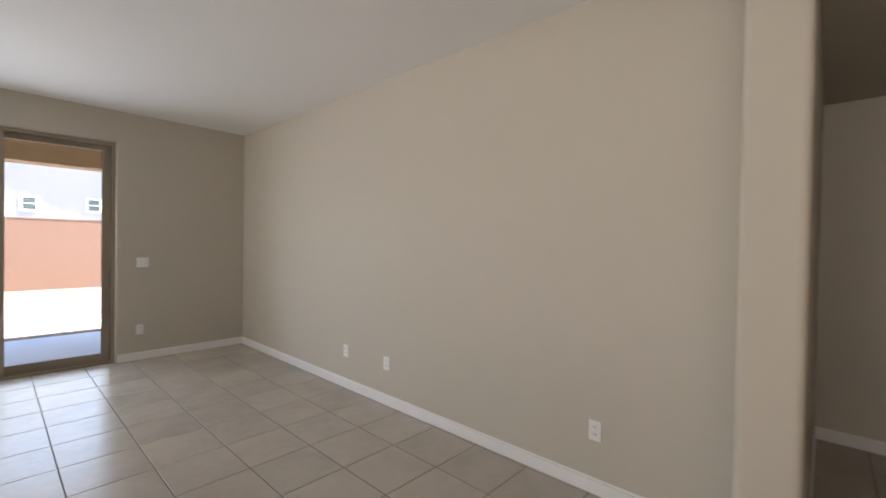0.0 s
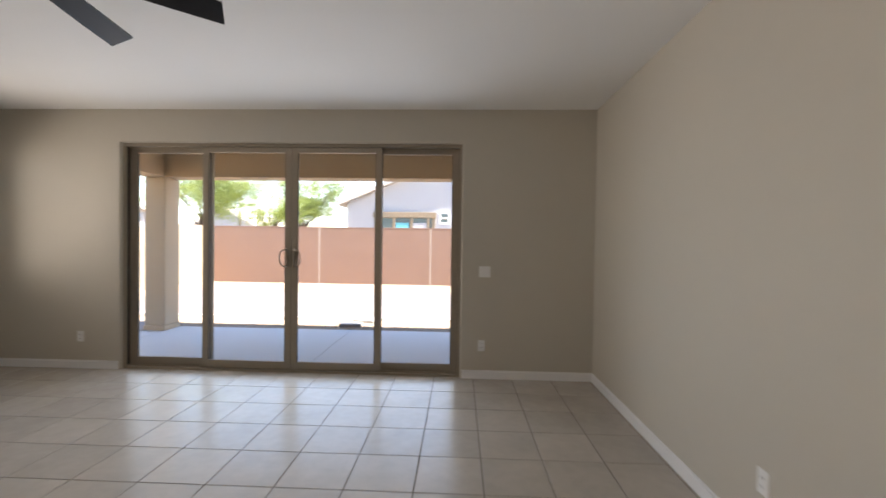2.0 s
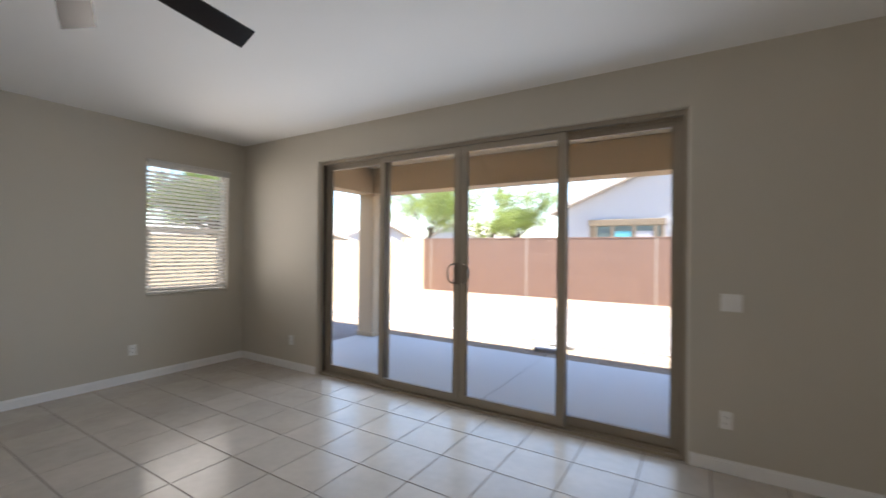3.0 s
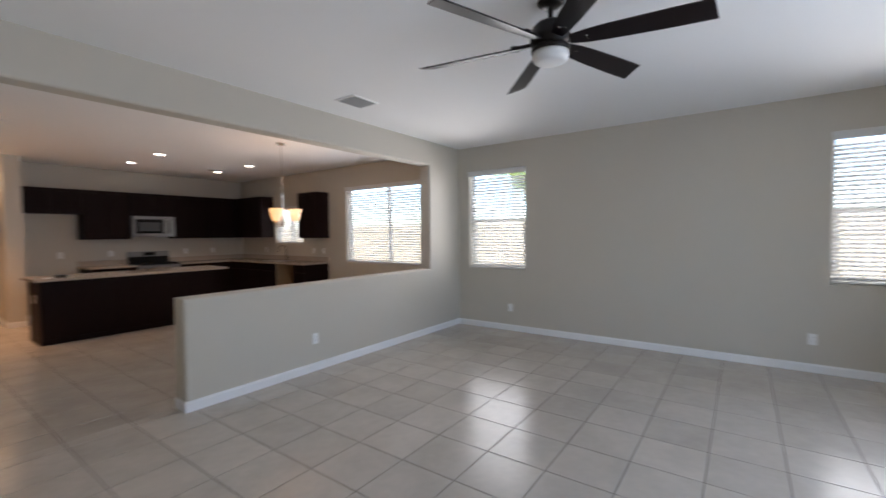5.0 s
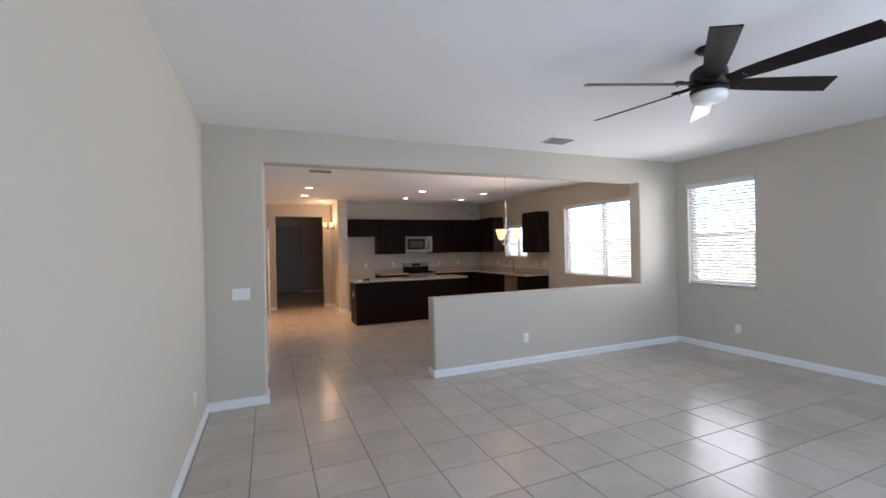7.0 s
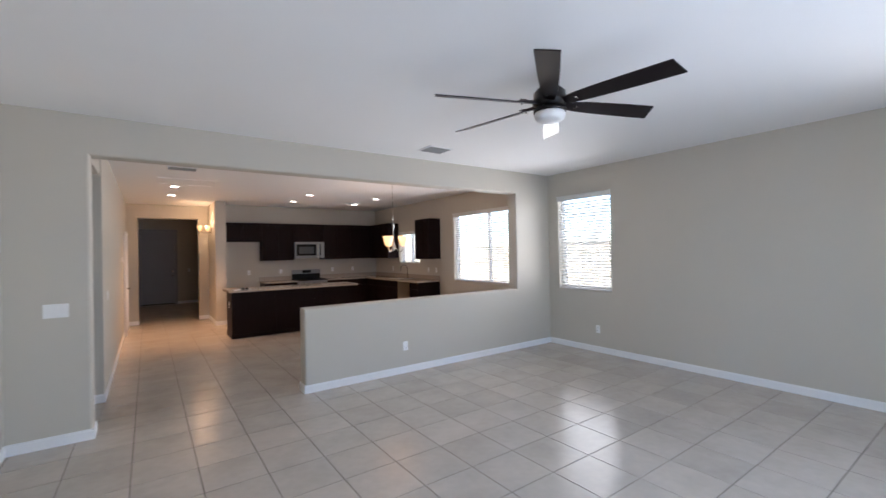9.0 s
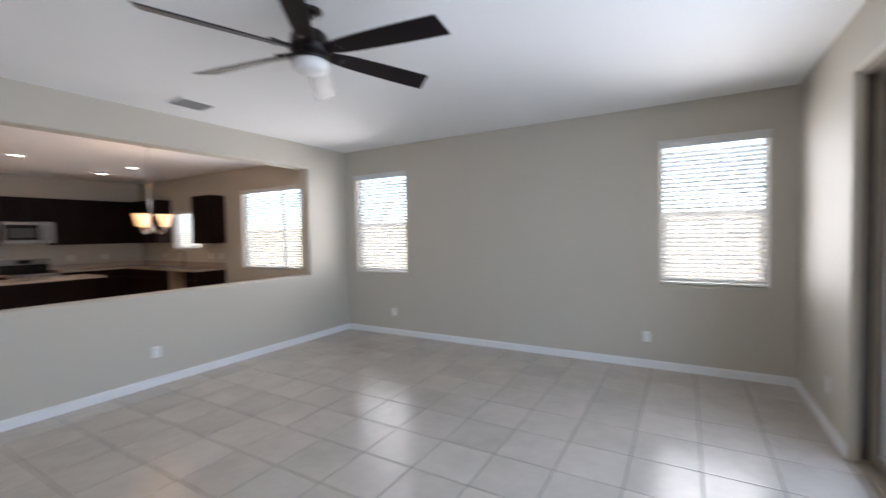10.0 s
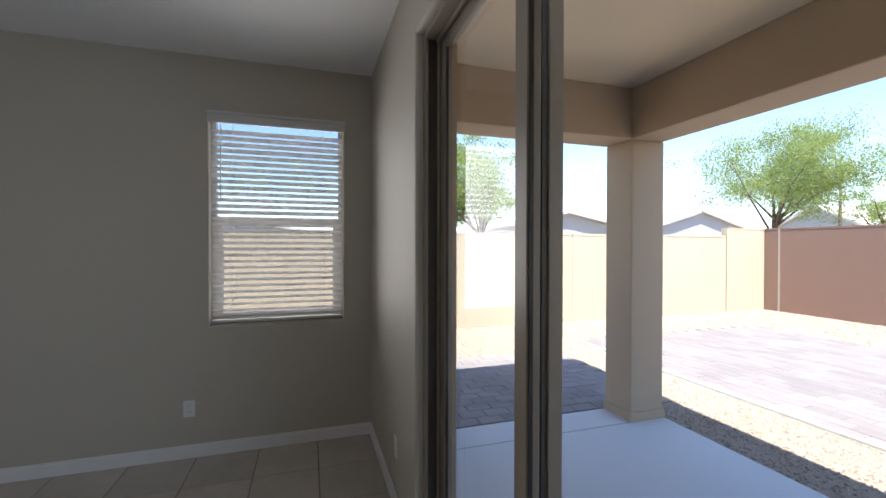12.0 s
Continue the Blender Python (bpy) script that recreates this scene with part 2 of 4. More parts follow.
def wall(name, axis, at, thick, u0, u1, z0, z1, holes, mat, label, round_edges=0.018):
    """An upright wall with real openings. axis 'x': its faces are at x = at and at + thick and it runs along y; 'y': the other way.
    holes: (u0, u1, z0, z1). The edges of the openings are rounded like bullnose plaster."""
    holes, z0 = [(a, b, c if c > 0 else -0.05, d) for a, b, c, d in holes], -0.05
    us = sorted({u0, u1, *[h[0] for h in holes], *[h[1] for h in holes]})
    zs = sorted({z0, z1, *[h[2] for h in holes], *[h[3] for h in holes]})
    us = [u for u in us if u0 <= u <= u1]
    zs = [z for z in zs if z0 <= z <= z1]

    def solid(i, j):
        if not (0 <= i < len(us) - 1 and 0 <= j < len(zs) - 1):
            return False
        u, z = (us[i] + us[i + 1]) / 2, (zs[j] + zs[j + 1]) / 2
        return not any(h[0] < u < h[1] and h[2] < z < h[3] for h in holes)

    bm = bmesh.new()
    grid = {}

    def vert(i, j, k):
        if (i, j, k) not in grid:
            w = at + thick * k
            grid[i, j, k] = bm.verts.new((w, us[i], zs[j]) if axis == "x" else (us[i], w, zs[j]))
        return grid[i, j, k]

    for i in range(len(us) - 1):
        for j in range(len(zs) - 1):
            if not solid(i, j):
                continue
            for k in (0, 1):
                bm.faces.new([vert(*c, k) for c in ((i, j), (i + 1, j), (i + 1, j + 1), (i, j + 1))])
            for (a, b), n in ((((i, j), (i + 1, j)), (i, j - 1)), (((i + 1, j), (i + 1, j + 1)), (i + 1, j)),
                              (((i + 1, j + 1), (i, j + 1)), (i, j + 1)), (((i, j + 1), (i, j)), (i - 1, j))):
                if not solid(*n):
                    bm.faces.new([vert(*a, 0), vert(*b, 0), vert(*b, 1), vert(*a, 1)])
    bmesh.ops.recalc_face_normals(bm, faces=bm.faces[:])
    if round_edges and holes:
        pick = []
        for e in bm.edges:
            if len(e.link_faces) == 2 and e.calc_face_angle(0) > 1:
                c = (e.verts[0].co + e.verts[1].co) / 2
                u = c.y if axis == "x" else c.x
                if u0 + 1e-4 < u < u1 - 1e-4 and z0 + 1e-4 < c.z < z1 - 1e-4:
                    w = [(v.co.x if axis == "x" else v.co.y) for v in e.verts]
                    if abs(w[0] - w[1]) < 1e-5:
                        pick.append(e)
        bmesh.ops.bevel(bm, geom=pick, offset=round_edges, segments=3, affect="EDGES", profile=0.5)
    return tagged(part(name, bm, mat), label, "wall", kind="structure")


# ---- the shell ----
XB, YS, H = 6.543, 5.63, 2.83         # east wall, slider wall, ceiling
SL0, SL1, SLT = 1.447, 5.154, 2.475    # slider opening
OP0, OP1, OPT = 0.776, 5.992, 2.482    # wide opening to the kitchen
PONY, PONYT = 4.148, 0.955
YK = -6.62                            # kitchen back wall
WIN = {"a": (0.206, 1.163, 0.917, 2.437), "b": (4.483, 5.412, 0.917, 2.437), "c": (-2.70, -0.55, 0.917, 2.405), "d": (-5.16, -4.14, 1.28, 2.11)}

wall("wall_west", "x", -0.16, 0.16, YK - 0.15, YS + 0.18, 0, H, list(WIN.values()), PAINT, "taupe painted plaster wall with four blinded windows", 0.012)
wall("wall_north", "y", YS, 0.18, 0, XB + 0.15, 0, H, [(SL0, SL1, 0, SLT)], PAINT, "taupe painted plaster wall round the sliding door")
wall("wall_east", "x", XB, 0.15, 0, YS, 0, H, [], PAINT, "long blank taupe painted plaster wall")
wall("wall_south", "y", -0.19, 0.19, 0, 8.55, 0, H, [(OP0, PONY, PONYT, OPT), (PONY, OP1, 0, OPT)], PAINT,
     "taupe half wall and header of the wide kitchen opening", 0.022)
wall("wall_kitchen_east", "x", 5.992, 0.14, -7.30, -1.13, 0, H, [], PAINT, "taupe painted wall along the walkway")
wall("wall_corridor_south", "y", -1.27, 0.14, 6.132, 8.55, 0, H, [], PAINT, "taupe wall of the dark side corridor")
wall("wall_corridor_end", "x", 8.40, 0.15, -1.13, -0.19, 0, H, [], PAINT, "taupe end wall of the dark side corridor")
wall("wall_kitchen_back", "y", YK - 0.15, 0.15, 0, 4.11, 0, H, [], PAINT, "taupe painted kitchen back wall")
wall("wall_fridge_side", "x", 4.11, 0.22, -7.30, -5.95, 0, H, [], PAINT, "taupe wall end beside the refrigerator recess")
wall("wall_hall_front", "y", -7.45, 0.15, 3.80, 6.30, 0, H, [(4.55, 5.77, 0, 2.50)], PAINT, "taupe wall with a cased opening to the dark hall")
wall("wall_hall_back", "y", -11.95, 0.15, 3.65, 6.45, 0, H, [], PAINT, "taupe wall at the end of the dark hall")
wall("wall_hall_west", "x", 3.80, 0.15, -11.80, -7.45, 0, H, [], PAINT, "taupe side wall of the dark hall")
wall("wall_hall_east", "x", 6.15, 0.15, -11.80, -7.45, 0, H, [], PAINT, "taupe side wall of the dark hall")


def slab(name, box, mat, label, category):
    return tagged(part(name, boxes(box), mat), label, category, kind="structure")


slab("ceiling_living", (-0.16, XB + 0.15, -0.19, YS + 0.18, H, H + 0.15), CEILING, "white painted flat living room ceiling", "ceiling")
slab("ceiling_kitchen", (-0.16, 8.55, -7.45, -0.194, H, H + 0.15), CEILING, "white painted flat kitchen ceiling", "ceiling")
# wall paint in place of white puts the dark corridor's shade into the colour
slab("ceiling_corridor", (6.01, 8.40, -1.13, -0.19, 2.49, H - 0.004), PAINT, "lowered ceiling of the side corridor, taupe for its shade", "ceiling")
slab("ceiling_hall", (3.65, 6.45, -11.95, -7.454, H, H + 0.15), CEILING, "white painted hall ceiling", "ceiling")


# ---- trim ----
def baseboard(axis, at, side, u0, u1):
    """A white skirting board on a wall face; side is the way it stands out from the wall."""
    a, b = sorted((at, at + side * 0.014))
    c = sorted((at, at + side * 0.007))
    if axis == "x":
        bm = boxes((a, b, u0, u1, 0.001, 0.078), (*c, u0, u1, 0.078, 0.092), bevel=0.0025)
    else:
        bm = boxes((u0, u1, a, b, 0.001, 0.078), (u0, u1, *c, 0.078, 0.092), bevel=0.0025)
    return tagged(part("baseboard", bm, TRIM), "white painted baseboard along the taupe wall", "baseboard", "baseboards", "structure")


for args in (("x", 0, 1, 0.015, YS - 0.015), ("y", YS, -1, 0, SL0 - 0.02), ("y", YS, -1, SL1 + 0.02, XB), ("x", XB, -1, 0.015, YS - 0.015),
             ("y", 0, 1, 0, PONY + 0.014), ("x", PONY, 1, -0.19, -0.001), ("y", -0.19, -1, 0.015, PONY + 0.014),
             ("y", 0, 1, OP1 - 0.014, XB), ("x", OP1, -1, -0.19, -0.001), ("x", 5.992, -1, -5.72, -1.116), ("x", 5.992, -1, -7.30, -6.73),
             ("y", -1.13, 1, 5.978, 8.38), ("x", 8.40, -1, -1.1, -0.19), ("y", -0.19, -1, OP1 - 0.014, 8.38),
             ("x", 0, 1, -3.26, -0.205), ("y", YK, 1, 3.28, 4.095), ("x", 4.11, -1, YK, -5.936), ("y", -5.95, 1, 4.096, 4.344),
             ("x", 4.33, 1, -7.286, -5.951), ("y", -7.30, 1, 4.345, 4.55), ("y", -7.30, 1, 5.77, 5.978),
             ("y", -11.80, 1, 3.95, 4.79), ("x", 3.95, 1, -11.78, -7.45), ("x", 6.15, -1, -11.78, -7.45)):
    baseboard(*args)


# ---- sliding glass door ----
def rect_frame(x0, x1, z0, z1, y0, y1, w, top=None, bottom=None):
    """Stiles and rails of an upright frame in the plane of x and z."""
    top, bottom = top or w, bottom or w
    return (boxes((x0, x0 + w, y0, y1, z0, z1), (x1 - w, x1, y0, y1, z0, z1), bevel=0.004),
            boxes((x0 + w, x1 - w, y0 + 0.002, y1 - 0.002, z1 - top, z1), (x0 + w, x1 - w, y0 + 0.002, y1 - 0.002, z0, z0 + bottom), bevel=0.004))


door = tagged(thing("door_1", "tan four-panel sliding glass door, closed", "door"), kind="structure")
part("jamb", boxes((SL0, SL0 + 0.035, YS + 0.035, YS + 0.165, 0.0, SLT), (SL1 - 0.035, SL1, YS + 0.035, YS + 0.165, 0.0, SLT),
                   (SL0 + 0.035, SL0 + 0.050, YS + 0.092, YS + 0.102, 0.03, SLT - 0.04), (SL1 - 0.050, SL1 - 0.035, YS + 0.092, YS + 0.102, 0.03, SLT - 0.04),
                   bevel=0.003), SLIDER, door)
part("head", boxes((SL0 + 0.035, SL1 - 0.035, YS + 0.035, YS + 0.165, SLT - 0.035, SLT), (SL0 + 0.035, SL1 - 0.035, YS + 0.088, YS + 0.100, SLT - 0.055, SLT - 0.035),
                   bevel=0.003), SLIDER, door)
part("sill_track", boxes((SL0 + 0.035, SL1 - 0.035, YS + 0.032, YS + 0.165, -0.002, 0.022), (SL0 + 0.035, SL1 - 0.035, YS + 0.066, YS + 0.071, 0.022, 0.036),
                         (SL0 + 0.035, SL1 - 0.035, YS + 0.126, YS + 0.131, 0.022, 0.036), (SL0 + 0.035, SL1 - 0.035, YS + 0.094, YS + 0.102, 0.022, 0.034),
                         bevel=0.002), SLIDER, door)
MIDX = 3.315
for x0, x1, y0, sliding in ((SL0 + 0.038, 2.405, YS + 0.108, False), (4.225, SL1 - 0.038, YS + 0.108, False),
                            (2.330, MIDX - 0.002, YS + 0.048, True), (MIDX + 0.002, 4.295, YS + 0.048, True)):
    y1 = y0 + 0.042
    panel = part("panel", rect_frame(x0, x1, 0.037, SLT - 0.037, y0, y1, 0.066, 0.058, 0.075)[0], SLIDER, door)
    part("rails", rect_frame(x0, x1, 0.037, SLT - 0.037, y0, y1, 0.066, 0.058, 0.075)[1], SLIDER, panel)
    pane = part("pane", boxes((x0 + 0.060, x1 - 0.060, y0 + 0.017, y0 + 0.023, 0.105, SLT - 0.090)), GLASS, panel, "clear glass pane")
    pane.visible_shadow = False
    part("gasket", boxes((x0 + 0.066, x0 + 0.071, y0 + 0.004, y0 + 0.016, 0.112, SLT - 0.095), (x1 - 0.071, x1 - 0.066, y0 + 0.004, y0 + 0.016, 0.112, SLT - 0.095)),
         TRACK, panel, "black rubber glazing gasket")
    if sliding:
        s = -1 if x0 < 3 else 1
        hx = MIDX + s * 0.040
        bow = [(hx + s * 0.004, y0 - 0.004, 1.333), (hx + s * 0.006, y0 - 0.024, 1.332)]
        for k in range(1, 16):
            a = math.pi * k / 16
            bow.append((hx + s * (0.008 + 0.068 * math.sin(a) ** 0.7), y0 - 0.026 - 0.010 * math.sin(a), 1.244 + 0.090 * math.cos(a)))
        bow += [(hx + s * 0.006, y0 - 0.024, 1.156), (hx + s * 0.004, y0 - 0.004, 1.154)]
        part("pull_handle", tube(bow, 0.0078, 10), HANDLE, panel, "curved tan metal pull handle")
        part("escutcheon", boxes((hx - 0.016, hx + 0.016, y0 - 0.012, y0 - 0.0005, 1.142, 1.346), bevel=0.005), HANDLE, panel)
        part("latch", boxes((hx - 0.005, hx + 0.005, y0 - 0.022, y0 - 0.012, 1.225, 1.262), bevel=0.002), HANDLE, panel)
# dark liners put the shade of the jamb recesses into colour
for x in (SL0 + 0.0365, SL1 - 0.0365):
    part("jamb_liner", boxes((x - 0.0012, x + 0.0012, YS + 0.050, YS + 0.105, 0.04, SLT - 0.04)), TRACK, door, "black liner strip darkening the jamb recess")
# dark strips added in the gaps between panels, in place of their shade
for x in (2.368, 4.260):
    part("gap_filler", boxes((x - 0.030, x + 0.030, YS + 0.0915, YS + 0.1065, 0.04, SLT - 0.04), bevel=0.002), TRACK, door, "black strip filling the dark gap between the panels")
part("meeting_strip", boxes((MIDX - 0.005, MIDX + 0.005, YS + 0.056, YS + 0.062, 0.04, SLT - 0.04)), TRACK, door)


# ---- windows and blinds ----
def window(name, y0, y1, z0, z1, split):
    """A vinyl window in the west wall; split 'h': single hung with a meeting rail; 'v': two sashes side by side."""
    w = tagged(thing(name, "almond vinyl window behind white blinds", "window"), kind="structure")
    x0, x1, b = -0.150, -0.088, 0.032
    part("window_frame", boxes((x0, x1, y0, y0 + b, z0, z1), (x0, x1, y1 - b, y1, z0, z1), (x0, x1, y0 + b, y1 - b, z1 - b, z1),
                               (x0, x1, y0 + b, y1 - b, z0, z0 + b), bevel=0.003), VINYL, w)
    mid, my = (z0 + z1) / 2 - 0.01, (y0 + y1) / 2
    if split == "h":
        part("meeting_rail", boxes((x0 + 0.006, x1 + 0.006, y0 + b, y1 - b, mid - 0.028, mid + 0.028), bevel=0.004), VINYL, w)
        part("lower_sash", boxes((x0 + 0.02, x1 + 0.004, y0 + b, y0 + b + 0.042, z0 + b, mid - 0.028), (x0 + 0.02, x1 + 0.004, y1 - b - 0.042, y1 - b, z0 + b, mid - 0.028),
                                 (x0 + 0.02, x1 + 0.004, y0 + b + 0.042, y1 - b - 0.042, z0 + b, z0 + b + 0.045), bevel=0.003), VINYL, w)
        panes = ((y0 + b, y1 - b, mid + 0.026, z1 - b + 0.002), (y0 + b + 0.040, y1 - b - 0.040, z0 + b + 0.042, mid - 0.026))
    else:
        part("mullion", boxes((x0 + 0.006, x1 + 0.006, my - 0.03, my + 0.03, z0 + b, z1 - b), bevel=0.004), VINYL, w)
        panes = ((y0 + b, my - 0.028, z0 + b, z1 - b), (my + 0.028, y1 - b, z0 + b, z1 - b))
    for a, c, d, e in panes:
        p = part("pane", boxes((-0.126, -0.121, a, c, d, e)), SCREENED, w, "lightly tinted glass pane")
        p.visible_shadow = False
    part("window_sill", boxes((-0.088, -0.004, y0 + 0.002, y1 - 0.002, z0 - 0.001, z0 + 0.012), bevel=0.003), PAINT, w)
    return w


def slat_mesh(length):
    bm = bmesh.new()
    n, wd, rows = 6, 0.050, []
    for k in range(n + 1):
        u = (k / n - 0.5)
        x, z = u * wd, 0.0022 * (1 - 4 * u * u)
        rows.append([bm.verts.new((x, -length / 2, z + 0.0014)), bm.verts.new((x, length / 2, z + 0.0014)),
                     bm.verts.new((x, -length / 2, z - 0.0014)), bm.verts.new((x, length / 2, z - 0.0014))])
    for a, b in zip(rows, rows[1:]):
        bm.faces.new((a[0], b[0], b[1], a[1]))
        bm.faces.new((a[2], a[3], b[3], b[2]))
        bm.faces.new((a[0], a[2], b[2], b[0]))
        bm.faces.new((a[1], b[1], b[3], a[3]))
    for r in (rows[0], rows[-1]):
        bm.faces.new((r[0], r[1], r[3], r[2]))
    bmesh.ops.recalc_face_normals(bm, faces=bm.faces[:])
    me = bpy.data.meshes.new("slat")
    bm.to_mesh(me)
    bm.free()
    me.materials.append(SLAT)
    return me


def blind(y0, y1, z0, z1, tilt, label, drop=0.0):
    b = thing("window_blind", label, "blind", "window blinds")
    y0, y1 = y0 + 0.006, y1 - 0.006
    part("head_rail", boxes((-0.062, -0.010, y0, y1, z1 - 0.052, z1 - 0.004), bevel=0.003), SLAT, b)
    part("valance", boxes((0.002, 0.020, y0 - 0.016, y1 + 0.016, z1 - 0.072, z1 + 0.006), (0.002, 0.028, y0 - 0.020, y1 + 0.020, z1 - 0.012, z1 + 0.010), bevel=0.003), SLAT, b, "white moulded valance")
    me = slat_mesh(y1 - y0 - 0.012)
    zb = z0 + 0.030 + drop
    n = int((z1 - 0.085 - zb) / 0.0445)
    for k in range(n):
        s = new("slat", me)
        s.parent = b
        s.matrix_basis = pose(-0.036 + random.uniform(-0.001, 0.001), (y0 + y1) / 2, zb + 0.03 + k * 0.0445, 0, tilt + random.uniform(-2, 2), 0)
    part("bottom_rail", boxes((-0.060, -0.012, y0 + 0.004, y1 - 0.004, zb - 0.012, zb + 0.008), bevel=0.003), SLAT, b)
    for f in (0.16, 0.84):
        yy = y0 + (y1 - y0) * f
        part("ladder_cord", tube([(-0.060, yy, zb), (-0.060, yy, z1 - 0.07)], 0.0012, 5), SLAT, b)
        part("ladder_cord", tube([(-0.012, yy, zb), (-0.012, yy, z1 - 0.07)], 0.0012, 5), SLAT, b)
    part("tilt_wand", tube([(-0.002, y0 + 0.07, z1 - 0.08), (0.004, y0 + 0.07, z1 - 0.62)], 0.004, 6), SLAT, b)
    return b


TILT = -25
for key, opening in WIN.items():
    window_daylight(*opening, 1.0 if key in "ab" else 0.18)
window("window_1", *WIN["a"], "h")
window("window_2", *WIN["b"], "h")
window("window_3", *WIN["c"], "v")
window("window_4", *WIN["d"], "v")
blind(*WIN["a"], TILT, "white slatted window blind, lowered and half open")
blind(*WIN["b"], TILT, "white slatted window blind, lowered and half open")
blind(*WIN["c"], TILT, "wide white slatted window blind, lowered and half open")
blind(*WIN["d"], TILT, "small white slatted window blind over the sink")


# ---- wall plates ----
def outlet(x, y, z, turn, kind="outlet", gangs=1):
    """A wall plate whose face looks along local -y; turn is its heading."""
    w, h = 0.072 + 0.046 * (gangs - 1), 0.116
    name, label, cat = ("wall_outlet", "white double socket outlet on the wall", "outlet") if kind == "outlet" else ("light_switch", "white rocker switch plate on the wall", "switch")
    if gangs > 2:
        label = "wide white switch plate with three rockers"
    o = thing(name, label, cat, "wall plates", (x, y, z), turn)
    part("plate", boxes((-w / 2, w / 2, -0.006, 0.0, -h / 2, h / 2), bevel=0.0025), PLATE, o)
    for g in range(gangs):
        gx = (g - (gangs - 1) / 2) * 0.046
        if kind == "outlet":
            for s in (-1, 1):
                part("socket", boxes((gx - 0.017, gx + 0.017, -0.0085, -0.006, s * 0.021 - 0.014, s * 0.021 + 0.014), bevel=0.001), PLATE, o)
                part("slots", boxes((gx - 0.008, gx - 0.0055, -0.0092, -0.0085, s * 0.021 - 0.005, s * 0.021 + 0.006),
                                    (gx + 0.0055, gx + 0.008, -0.0092, -0.0085, s * 0.021 - 0.005, s * 0.021 + 0.006)), SLOT, o)
        else:
            part("rocker", boxes((gx - 0.0165, gx + 0.0165, -0.0095, -0.006, -0.033, 0.033), bevel=0.0015), PLATE, o)
    return o


for a in ((XB, 3.18, 0.357, -90), (XB, 2.57, 0.36, -90), (XB, 0.72, 0.362, -90), (5.381, YS, 0.352, 0), (1.0, YS, 0.352, 0),
          (2.847, 0.0, 0.352, 180), (0.0, 0.922, 0.350, 90), (0.0, 4.356, 0.346, 90),
          (3.52, YK, 1.14, 180), (2.75, YK, 1.14, 180), (1.35, YK, 1.14, 180), (0.75, YK, 1.14, 180), (0.0, -5.55, 1.14, 90), (0.0, -3.75, 1.14, 90), (0.0, -3.42, 1.14, 90)):
    outlet(*a)
outlet(5.406, YS, 1.132, 0, "switch", 2)
outlet(6.222, 0.0, 1.137, 180, "switch", 3)
outlet(5.992, -1.75, 1.12, -90, "switch")
outlet(4.45, -11.80, 1.12, 180, "switch")
th = thing("thermostat", "small white wall thermostat beside the side door", "thermostat", at=(5.992, -5.25, 1.54))
part("body", boxes((-0.024, 0, -0.06, 0.06, -0.045, 0.045), bevel=0.006), PLATE, th)
part("display", boxes((-0.026, -0.024, -0.035, 0.035, -0.012, 0.028)), SLOT, th)


# ---- ceiling fixtures ----
def vent(x, y, w, d, label):
    v = thing("ceiling_vent", label, "vent", "ceiling vents", (x, y, H))
    part("frame", boxes((-w / 2, w / 2, -d / 2, -d / 2 + 0.022, -0.010, 0), (-w / 2, w / 2, d / 2 - 0.022, d / 2, -0.010, 0),
                        (-w / 2, -w / 2 + 0.022, -d / 2 + 0.022, d / 2 - 0.022, -0.010, 0), (w / 2 - 0.022, w / 2, -d / 2 + 0.022, d / 2 - 0.022, -0.010, 0), bevel=0.002), TRIM, v)
    part("backing", boxes((-w / 2 + 0.02, w / 2 - 0.02, -d / 2 + 0.02, d / 2 - 0.02, -0.003, -0.001)), SLOT, v)
    n = int((d - 0.044) / 0.026)
    for k in range(n):
        bm = boxes((-w / 2 + 0.022, w / 2 - 0.022, -0.009, 0.009, -0.001, 0.001))
        bmesh.ops.rotate(bm, cent=(0, 0, 0), matrix=Matrix.Rotation(radians(38), 3, "X"), verts=bm.verts[:])
        bmesh.ops.translate(bm, vec=(0, -d / 2 + 0.036 + k * 0.026, -0.009), verts=bm.verts[:])
        part("louvre", bm, LOUVRE, v)


vent(2.69, 0.55, 0.34, 0.28, "white louvred ceiling register in the living room")
vent(5.17, -2.20, 0.38, 0.24, "white louvred ceiling register in the walkway")
vent(1.35, -5.10, 0.30, 0.20, "white louvred ceiling register in the kitchen")
hatch = thing("attic_hatch", "white trimmed attic hatch in the kitchen ceiling", "hatch", at=(5.03, -3.45, H))
part("trim_frame", boxes((-0.42, 0.42, -0.32, -0.29, -0.009, 0), (-0.42, 0.42, 0.29, 0.32, -0.009, 0), (-0.42, -0.39, -0.29, 0.29, -0.009, 0),
                         (0.39, 0.42, -0.29, 0.29, -0.009, 0), bevel=0.002), TRIM, hatch)
part("panel", boxes((-0.389, 0.389, -0.289, 0.289, -0.004, 0)), CEILING, hatch)


def downlight(x, y):
    d = thing("recessed_light", "lit round recessed ceiling light with white trim", "light", "recessed lights", (x, y, H))
    part("trim_ring", lathe([(0.062, 0.0), (0.066, -0.006), (0.085, -0.006), (0.092, -0.001), (0.092, 0.0)]), TRIM, d)
    part("lens", lathe([(0, -0.003), (0.064, -0.003), (0.064, -0.001), (0, -0.001)]), LENS, d, "warm glowing lens")


